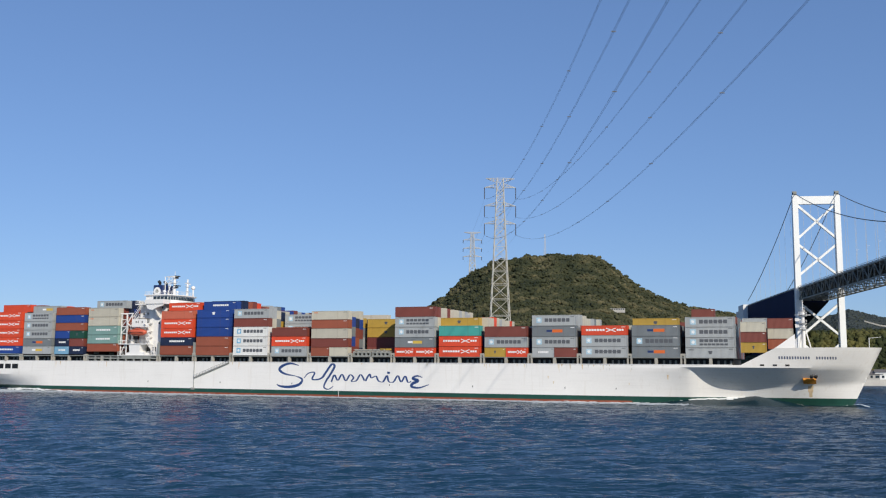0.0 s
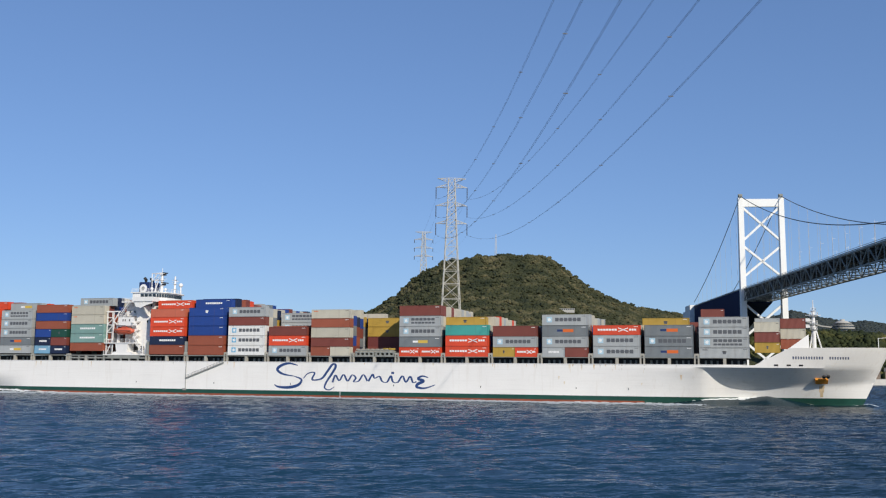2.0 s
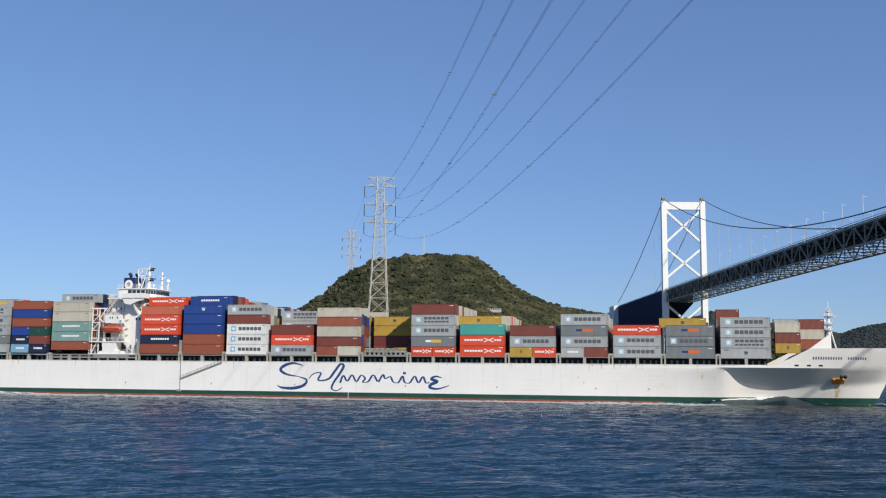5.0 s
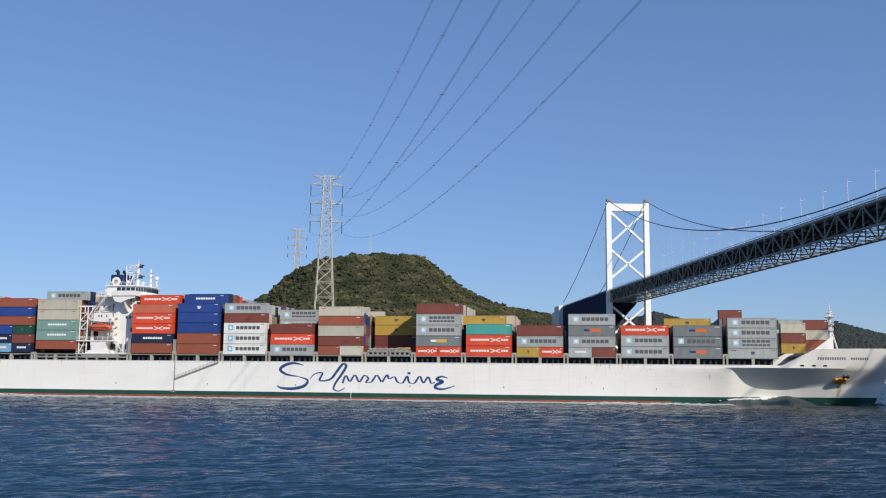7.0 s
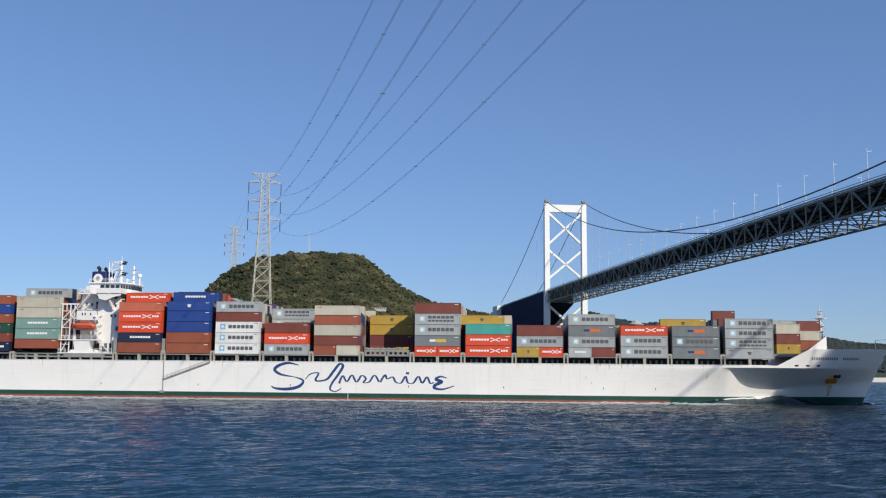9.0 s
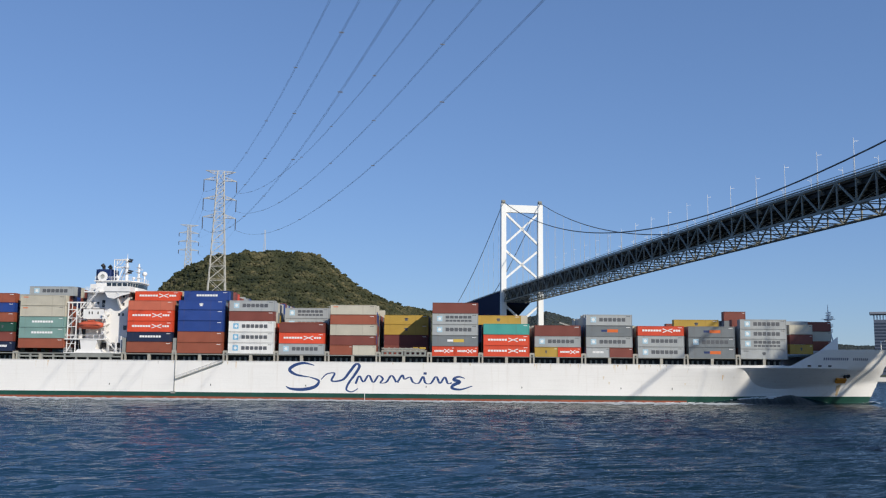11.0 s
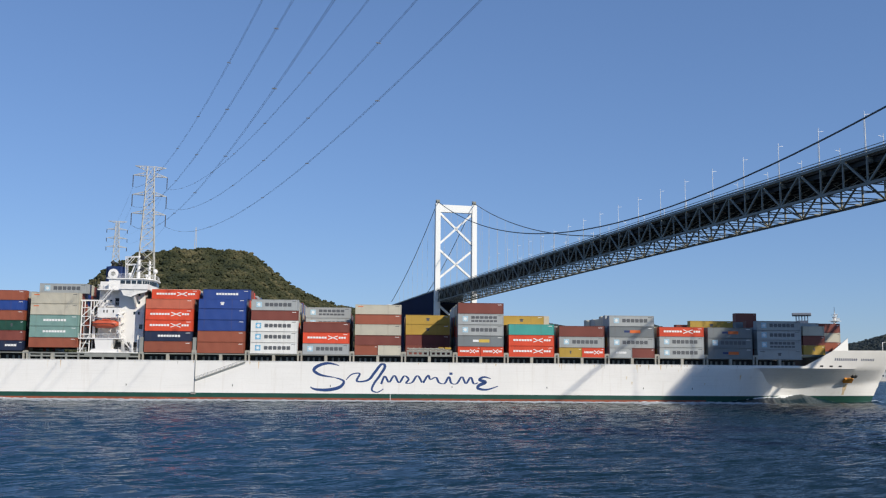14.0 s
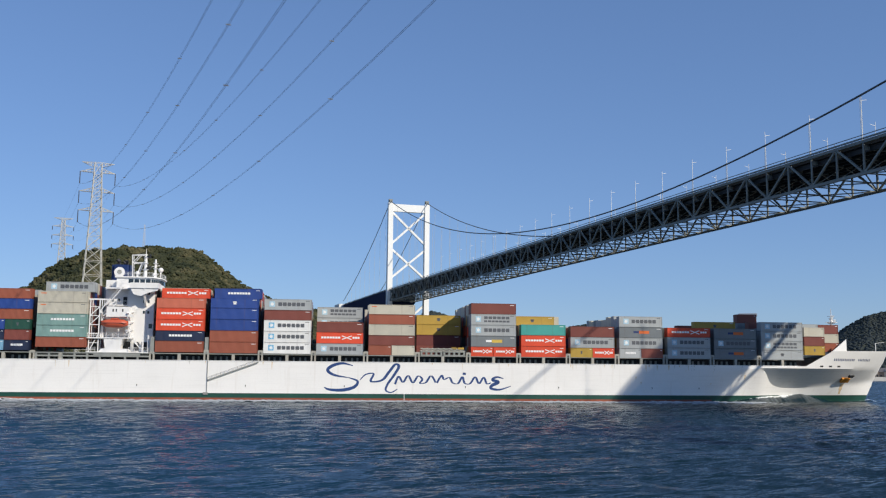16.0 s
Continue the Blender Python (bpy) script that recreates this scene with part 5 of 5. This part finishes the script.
    bmesh.ops.create_cone(bm, cap_ends=True, segments=24, radius1=1.4, radius2=1.4, depth=0.1, matrix=Matrix.Translation((-55.8, 12.94, 33.8)) @ Matrix.Rotation(math.pi / 2, 4, "X"))
    disc = part("disc", bm, W, fun)
    bm = bmesh.new()
    bmesh.ops.create_cone(bm, cap_ends=True, segments=7, radius1=0.65, radius2=0.65, depth=0.1, matrix=Matrix.Translation((-55.8, 12.86, 33.85)) @ Matrix.Rotation(math.pi / 2, 4, "X"))
    part("emblem", bm, "deck_grey", disc)
    bm = bmesh.new()
    for x, y, r, z in ((-56.4, 15, 0.55, 36.9), (-55.2, 17, 0.45, 36.6), (-54.2, 15, 0.35, 36.7)):
        tube(bm, [(x, y, 35.6), (x, y, z), (x - 0.5, y, z + 0.5)], r, 8)
    part("exhaust_pipes", bm, "black_steel", fun)
    # radar mast
    bm = bmesh.new()
    mx, my = -49.1, 13.4
    tube(bm, [(mx, my, 31.9), (mx, my, 38.9)], [0.5, 0.34], 8)
    for z, r in ((34.6, 0.9), (36.3, 0.8), (37.9, 0.7)):
        bmesh.ops.create_cone(bm, cap_ends=True, segments=10, radius1=r * 0.7, radius2=r, depth=0.22, matrix=Matrix.Translation((mx, my, z)))
    tube(bm, [(mx, my, 38.9), (mx, my, 40.4)], [0.1, 0.05], 6)
    beam(bm, (mx, my - 2.4, 37.0), (mx, my + 2.4, 37.0), 0.14)
    mast = part("radar_mast", bm, W, root)
    # gantry that carries the aerials abaft the mast
    bm = bmesh.new()
    for y in (my - 0.6, my + 1.4):
        tube(bm, [(-52.3, y, 31.9), (-52.6, y, 38.6), (mx, y, 38.7)], 0.15, 6)
        tube(bm, [(-52.5, y, 36.4), (mx, y, 36.6)], 0.12, 6)
        tube(bm, [(-52.5, y, 36.4), (-50.6, y, 38.6)], 0.09, 6)
        tube(bm, [(-51.6, y, 31.9), (-50.0, y, 36.5)], 0.16, 6)
    for x in (-52.55, -51.2, -50.0):
        beam(bm, (x, my - 0.6, 38.6), (x, my + 1.4, 38.6), 0.14)
    part("aerial_gantry", bm, W, root)
    for z, y, ln in ((35.0, my, 3.6), (38.2, my, 2.6)):
        bm = bmesh.new()
        beam(bm, (mx + 1.0, y - ln / 2, z + 0.5), (mx + 1.1, y + ln / 2, z + 0.55), 0.24, 0.3)
        box(bm, mx + 0.3, mx + 1.3, y - 0.35, y + 0.35, z - 0.3, z + 0.3)
        part("radar_scanner", bm, "black_steel", mast, "dark radar scanner")
    bm = bmesh.new()
    sx, sy = -47.3, 18.0
    tube(bm, [(sx, sy, 31.9), (sx, sy, 38.0)], [0.42, 0.24], 8)
    for z in (33.8, 35.4, 36.8):
        bmesh.ops.create_cone(bm, cap_ends=True, segments=10, radius1=0.5, radius2=0.8, depth=0.2, matrix=Matrix.Translation((sx, sy, z)))
    beam(bm, (sx - 1.0, sy, 36.0), (sx + 1.2, sy, 36.3), 0.14)
    beam(bm, (sx, sy - 1.6, 36.6), (sx, sy + 1.6, 36.6), 0.1)
    part("signal_mast", bm, W, root)
    for x, y, z, r in ((-46.1, 19.6, 35.2, 0.7), (-50.6, 10.2, 33.4, 0.5), (-46.4, 11.5, 33.2, 0.42)):
        bm = bmesh.new()
        bmesh.ops.create_uvsphere(bm, u_segments=14, v_segments=10, radius=r, matrix=Matrix.Translation((x, y, z)))
        tube(bm, [(x, y, 31.9), (x, y, z - r * 0.8)], r * 0.3, 8)
        part("satellite_dome", bm, W, root, smooth=True)


def build_side_details(root):
    """Painted marks, gangway, anchor, bow fittings."""
    # flowing blue brush strokes standing for the painted owner's mark
    def Q(x, y):
        return (-0.34 + (x - 28) * 0.05213, 3.7 + (488 - y) * 0.0516)
    thick = lambda u, d: 0.22 + 0.56 * abs(math.sin(math.pi * u)) * (0.35 + 0.65 * abs(d.y))
    thin = lambda u, d: 0.16 + 0.42 * abs(d.y)
    flat = lambda u, d: 0.18 + 0.66 * math.sin(math.pi * u)
    strokes = [
        ([(172, 380), (120, 369), (72, 380), (46, 404), (80, 428), (150, 440)], flat),
        ([(150, 440), (196, 458), (178, 488), (118, 503), (55, 500), (30, 488)], flat),
        ([(208, 452), (236, 424), (276, 420), (262, 458), (318, 452), (352, 412), (384, 372), (402, 384), (376, 430), (348, 470), (338, 502), (366, 513), (396, 496)], thick),
        ([(384, 472), (402, 432), (424, 462), (450, 428), (474, 464), (500, 430), (522, 446), (510, 466), (540, 462), (566, 428), (590, 462)], thin),
        ([(596, 464), (620, 426), (632, 446), (660, 436), (676, 462), (704, 466), (726, 432), (738, 464), (766, 466), (792, 432), (812, 466), (836, 434), (852, 466), (872, 462)], thin),
        ([(938, 440), (905, 432), (880, 446), (912, 458), (880, 474), (874, 490), (918, 496), (976, 478)], flat),
        ([(728, 416), (744, 417)], lambda u, d: 0.6),
    ]
    for pts, fn in strokes:
        bm = bmesh.new()
        ribbon(bm, [Q(*p) for p in pts], fn, -0.012)
        part("painted_stroke", bm, "logo_blue", root, "blue brush-like stroke painted on the white hull")
    # stowed gangway with its pole
    bm = bmesh.new()
    a, b = Vector((-17.2, -0.22, 9.95)), Vector((-29.8, -0.22, 5.3))
    beam(bm, a, b, 0.5, 0.32)
    beam(bm, a + Vector((0, -0.2, 0.75)), b + Vector((0, -0.2, 0.75)), 0.06)
    for i in range(13):
        p = a.lerp(b, i / 12)
        beam(bm, p + Vector((0, -0.2, 0)), p + Vector((0, -0.2, 0.75)), 0.06)
    part("gangway", bm, "deck_grey", root, "grey stowed gangway slanting down the side")
    bm = bmesh.new()
    beam(bm, (-30.0, -0.12, 10.3), (-30.0, -0.12, 2.1), 0.13)
    box(bm, -30.9, -29.7, -0.3, -0.02, 1.6, 2.2)
    part("pilot_ladder", bm, "deck_grey", root)
    # mooring ports near the stern
    for x0, x1 in ((-118, -112.5), (-111.5, -108.6), (-107.8, -105.2), (-104.6, -101.9)):
        bm = bmesh.new()
        ya, yb = inset(x0, 8.3), inset(x1, 8.3)
        v = [bm.verts.new((x, y - 0.03, z)) for x, y, z in ((x0, ya, 7.5), (x1, yb, 7.5), (x1, yb, 9.1), (x0, ya, 9.1))]
        w = [bm.verts.new(p.co + Vector((0, 0.5, 0))) for p in v]
        bm.faces.new(v)
        for i in range(4):
            bm.faces.new((v[i], w[i], w[(i + 1) % 4], v[(i + 1) % 4]))
        part("mooring_port", bm, "dark", root)

    def at(s, z, out=0.0):
        """A point on the bow's near side, and its outward turn."""
        e = 0.4
        p = Vector((s, inset(s, z), z))
        tx = Vector((2 * e, inset(s + e, z) - inset(s - e, z), 0)).normalized()
        tz = Vector((0, inset(s, z + e) - inset(s, z - e), 2 * e)).normalized()
        n = tx.cross(tz).normalized()
        return p + n * out, tx, tz, n

    def plate(name, mat, s, z, w, h, out=0.03, parent=root, label=""):
        bm = bmesh.new()
        c, tx, tz, n = at(s, z)
        k = [bm.verts.new(c + tx * (i * w / 2) + tz * (j * h / 2) + n * o) for o in (-0.1, out) for i, j in ((-1, -1), (1, -1), (1, 1), (-1, 1))]
        for f in ((4, 5, 6, 7), (0, 1, 5, 4), (1, 2, 6, 5), (2, 3, 7, 6), (3, 0, 4, 7)):
            bm.faces.new([k[i] for i in f])
        return part(name, bm, mat, parent, label)
    # name on the bow as plain bars
    for i in range(22):
        if i in (12, 13):
            continue
        plate("name_bar", "name_grey", 142.0 + i * 0.62, 12.1, 0.36, 0.72, 0.02)
    # fairlead ports
    for s in (137.9, 140.9, 143.8):
        plate("fairlead", "black_steel", s, 10.25, 1.0, 0.42, 0.04)
    # anchor in its pocket with rust below
    c, tx, tz, n = at(149.2, 7.5)
    plate("hawse_plate", "anchor", 148.7, 6.55, 3.2, 1.75, 0.5, label="rusty orange hawse plate")
    bm = bmesh.new()
    for u in (-0.1, 0.95):
        beam(bm, c + tx * u + tz * 0.2 + n * 0.5, c + tx * (u + 0.15) + tz * 1.25 + n * 0.6, 0.62, 0.5)
    beam(bm, c - tx * 0.4 + tz * 0.55 + n * 0.5, c + tx * 1.2 + tz * 0.55 + n * 0.5, 0.4)
    part("anchor", bm, "black_steel", root, "dark anchor hauled into the hawse")
    for s, z, w, h in ((148.9, 4.6, 1.25, 2.6), (148.9, 3.2, 0.8, 2.2), (149.0, 4.9, 0.7, 2.3), (149.5, 4.9, 0.22, 1.9), (148.45, 5.2, 0.3, 1.3), (148.7, 4.2, 0.15, 2.6)):
        plate("rust_streak", "deep_rust", s, z, w, h, 0.012, label="pale rust streak below the anchor")
    # rust and dirt runs on the side
    rr = random.Random(21)
    for _ in range(52):
        s = rr.choice((rr.uniform(-100, 112), rr.uniform(55, 118)))
        if -1 < s < 50 and rr.random() < 0.7:
            continue
        ln = rr.uniform(0.5, 2.4)
        w = rr.uniform(0.05, 0.24)
        top = 10.1 if rr.random() < 0.88 else rr.uniform(4, 8)
        bm = bmesh.new()
        v = [bm.verts.new((s + w * a, inset(s + w * a, top - ln * b) - 0.012, top - ln * b)) for a, b in ((-1, 0), (-0.7, 0.6), (-0.1, 1), (0.3, 0.7), (1, 0))]
        bm.faces.new(v)
        part("rust_streak", bm, rr.choice(("pale_rust", "deep_rust", "pale_rust", "dirt_run")), root)
    # draught and scupper marks
    for s in (-47.5, -20.4, 4.9, 36.8, 62.0, 88.0, 101.5):
        bm = bmesh.new()
        box(bm, s, s + 0.18, inset(s, 3.9) - 0.06, inset(s, 3.9) + 0.1, 3.7, 4.15)
        part("scupper", bm, "black_steel", root)
    for x0, x1 in ((20.6, 20.72),):
        bm = bmesh.new()
        box(bm, x0, x1, -0.03, 0.02, 0.3, 2.6)
        part("draught_mark", bm, "ship_white", root)
    # bulwark wedge abaft the forecastle, foremast, jackstaff
    bm = bmesh.new()
    for mirror in (0, 1):
        prev = None
        for s in np.linspace(140.6, 145.8, 10):
            top = 14.1 + (s - 140.6) / 5.2 * 3.8
            row = []
            for dy in (0.05, 0.4):
                y = inset(s, 14.4) + dy + 0.1
                y = BEAM - y if mirror else y
                row += [bm.verts.new((s, y, sheer(s) - 0.25)), bm.verts.new((s, y, max(top, sheer(s))))]
            if prev:
                for k in ((0, 1), (1, 3), (3, 2), (2, 0)):
                    bm.faces.new((prev[k[0]], row[k[0]], row[k[1]], prev[k[1]]))
            prev = row
        bm.faces.new((prev[0], prev[1], prev[3], prev[2]))
    box(bm, 145.3, 145.7, inset(146, 14) + 0.4, BEAM - inset(146, 14) - 0.4, 13.4, 16.6)
    bmesh.ops.recalc_face_normals(bm, faces=bm.faces)
    part("breakwater", bm, "ship_white", root)
    bm = bmesh.new()
    fx, fy = 147.7, 13.0
    tube(bm, [(fx, fy, 13.4), (fx, fy, 24.2)], [0.55, 0.36], 10)
    tube(bm, [(fx + 2.0, fy, 13.4), (fx + 0.2, fy, 20.6)], 0.2, 6)
    tube(bm, [(fx - 1.3, fy, 13.4), (fx - 0.2, fy, 19.6)], 0.2, 6)
    tube(bm, [(fx, fy, 24.2), (fx, fy, 27.2)], [0.17, 0.07], 6)
    for z, r in ((19.4, 1.0), (20.9, 1.1), (23.0, 1.25), (24.2, 0.7)):
        bmesh.ops.create_cone(bm, cap_ends=True, segments=12, radius1=r * 0.7, radius2=r, depth=0.3, matrix=Matrix.Translation((fx, fy, z)))
        rail(bm, [(fx - r * 0.8, fy - r * 0.8, z + 0.15), (fx + r * 0.8, fy - r * 0.8, z + 0.15), (fx + r * 0.8, fy + r * 0.8, z + 0.15)], 0.8, 0.5)
    for z, h in ((20.4, 0.9), (22.0, 0.8)):
        box(bm, fx - 1.9, fx - 0.9, fy - 0.4, fy + 0.4, z - h / 2, z + h / 2)
        beam(bm, (fx - 1.0, fy, z), (fx, fy, z), 0.2)
    beam(bm, (fx - 1.9, fy, 23.2), (fx + 1.9, fy, 23.2), 0.15)
    beam(bm, (fx, fy - 2.0, 25.0), (fx, fy + 2.0, 25.0), 0.12)
    part("foremast", bm, "ship_white", root)
    bm = bmesh.new()
    beam(bm, (163.2, MID, 13.8), (163.2, MID, 17.4), 0.16)
    beam(bm, (163.2, MID, 17.3), (166.0, MID, 17.6), 0.1)
    part("jackstaff", bm, "ship_white", root)
    for x, y, s in ((150.5, 11, 0.9), (152.3, 13, 0.8), (154, 12.5, 0.7), (156.5, 14, 0.6)):
        bm = bmesh.new()
        tube(bm, [(x, y, 13.2), (x, y, 13.6 + s)], 0.3, 10)
        tube(bm, [(x - 0.7, y, 14.4), (x + 0.7, y, 14.4)], 0.42, 10)
        part("winch", bm, "deck_grey", root)
    # folded flat racks piled on the open hatch, with yellow lashing bins
    for x0 in (24.9, 31.0):
        bm = bmesh.new()
        box(bm, x0, x0 + 5.8, 0.35, 2.6, 12.1, 12.35)
        box(bm, x0, x0 + 5.8, 0.35, 2.6, 12.95, 13.2)
        for x in np.linspace(x0, x0 + 5.3, 5):
            box(bm, x, x + 0.5, 0.4, 2.5, 12.35, 12.95)
        part("flat_rack", bm, "deck_grey", root)
    for i, (x0, x1, m) in enumerate(((24.8, 36.9, "post_beige"), (25.4, 36.4, "deck_grey"), (24.9, 34.8, "post_beige"))):
        bm = bmesh.new()
        z = 13.24 + 0.3 * i
        box(bm, x0, x1, 0.5 + 0.2 * i, 2.8, z, z + 0.2)
        for x in np.arange(x0 + 0.2, x1 - 0.5, 1.5):
            box(bm, x, x + 0.3, 0.52 + 0.2 * i, 2.7, z + 0.2, z + 0.3)
        part("flat_rack", bm, m, root)
    for x0, x1 in ((33.2, 34.6), (34.9, 36.6)):
        bm = bmesh.new()
        box(bm, x0, x1, 0.9, 2.2, 13.76, 14.3)
        bmesh.ops.bevel(bm, geom=list(bm.edges), offset=0.08, segments=1, affect="EDGES")
        part("lashing_bin", bm, "box_yellow", root, "mustard yellow steel lashing bin")


def build_ship():
    root = empty("container_ship", "long white container ship under way, fully laden, with rust streaks", "ship")
    build_hull(root)
    build_fittings(root)
    build_house(root)
    build_side_details(root)
    aboard(root, Matrix())
    return root


def build_foam():
    """Broken white water along the hull and astern of the bow wave, travelling with the ship."""
    rng = random.Random(3)
    bm = bmesh.new()

    def fleck(s, y, z, r):
        n = rng.randint(5, 8)
        a0 = rng.uniform(0, 6.28)
        c = bm.verts.new((s, y, z + r * 0.45))
        ring = [bm.verts.new((s + 2.6 * r * math.cos(a0 + i * 6.283 / n) * rng.uniform(0.5, 1.3), y + r * math.sin(a0 + i * 6.283 / n) * rng.uniform(0.5, 1.3), z)) for i in range(n)]
        for i in range(n):
            bm.faces.new((c, ring[i], ring[(i + 1) % n]))
    for _ in range(20000):
        s = rng.uniform(-126, 122)
        lee = 0.55 + 0.7 * noise.noise((s * 0.11, 2.0, 0)) + 0.35 * noise.noise((s * 0.4, 7.0, 0))
        wide = 4.0 if s < -20 else 2.2
        if 80 < s < 122:
            lee, wide = lee - 0.05, 3.0
        if s < -85:
            lee, wide = lee + 0.3, 9.0
        if rng.random() > lee:
            continue
        d = 0.4 + rng.expovariate(1 / wide)
        fleck(s, inset(s, 0.3) - d, 0.14 + rng.uniform(0, 0.16), rng.uniform(0.08, 0.24) * (2.0 if rng.random() < 0.1 else 1))
    return aboard(tagged(finish("wake_foam", bm, "thin_foam"), "broken white foam along the ship's waterline", "foam", kind="stuff"), Matrix())


CREST = [(-127, 1.2), (-118, 1.0), (-104, 1.25), (-95, 1.2), (-86, 0.8), (-70, 0.4), (-40, 0.35), (-10, 0.2), (20, 0.2), (50, 0.2), (82, 0.35), (89, 0.6), (97, 0.45), (104, 0.5), (112, 0.6), (117, 1.3), (121, 1.9), (126, 2.2),
         (132, 2.5), (135.5, 2.85), (138, 2.55), (141, 1.85), (144, 1.1), (147, 0.3), (153, 0.2), (158, 0.4), (160.5, 0.8), (163, 0.0)]
WHITE = [(-127, 1.0), (-95, 0.95), (-88, 0.6), (-40, 0.62), (20, 0.5), (60, 0.4), (84, 0.6), (92, 0.95), (99, 0.9), (106, 0.45), (112, 0.45), (118, 0.65), (124, 0.85), (130, 0.9), (134.5, 0.8), (136, 0.3), (141, 0.36), (146, 0.36), (149, 0.1), (157, 0.4), (160, 0.9), (163, 0.9)]


def build_bow_wave():
    """The water thrown up along the hull: a low wash that rises to the bow wave, broken into white on top."""
    bm = bmesh.new()
    prev = None
    for s in np.arange(-126, 163, 0.34):
        calm = 0.3 if s > 108 else 1.0
        h = table(CREST, s) * (0.9 + calm * (0.35 * noise.noise((s * 0.35, 1, 0)) + 0.2 * noise.noise((s * 1.3, 6, 0))))
        base = inset(min(s, 160), 0.5)
        wid = 2.0 + 1.7 * h
        row = []
        for j in range(13):
            v = j / 12
            y = base + 0.5 - (wid + 0.5) * v
            z = -0.35 + (h + 0.35) * (math.cos(v * math.pi) * 0.5 + 0.5) ** 0.8 + 0.16 * calm * (1 - v) * noise.noise((s * 0.9, v * 6, 4))
            row.append(bm.verts.new((s, y, z)))
        if prev:
            w = table(WHITE, s)
            for j in range(12):
                f = bm.faces.new((prev[j], row[j], row[j + 1], prev[j + 1]))
                k = 5.0 * w - 0.8 + 2.6 * noise.noise((s * 0.16, j * 0.3, 9)) + 1.6 * noise.noise((s * 0.6, j * 0.7, 3)) if s > 78 else 6.5 * w + 0.6 + 4.5 * noise.noise((s * 0.12, j * 0.25, 9)) + 3.5 * noise.noise((s * 0.8, j * 0.9, 3))
                f.material_index = 1 if j < k and (w > 0.35 or j < 2) else 0
        prev = row
    bmesh.ops.recalc_face_normals(bm, faces=bm.faces)
    ob = finish("bow_wave", bm, ["wave_water", "foam"], smooth=True)
    aboard(tagged(ob, "low bow wave and wash with a breaking white crest", "wave"), Matrix())


ship = build_ship()
build_cargo()
build_foam()
build_bow_wave()


# ---- what moves ----
def motions():
    # the sea's ripples run slowly before the wind
    walk(water, [(t, pose(-0.5 * t, -0.75 * t, 0)) for t in TIMES])
    for ob, m in RIDERS:
        walk(ob, [(t, ship_pose(t) @ m) for t in TIMES])


motions()
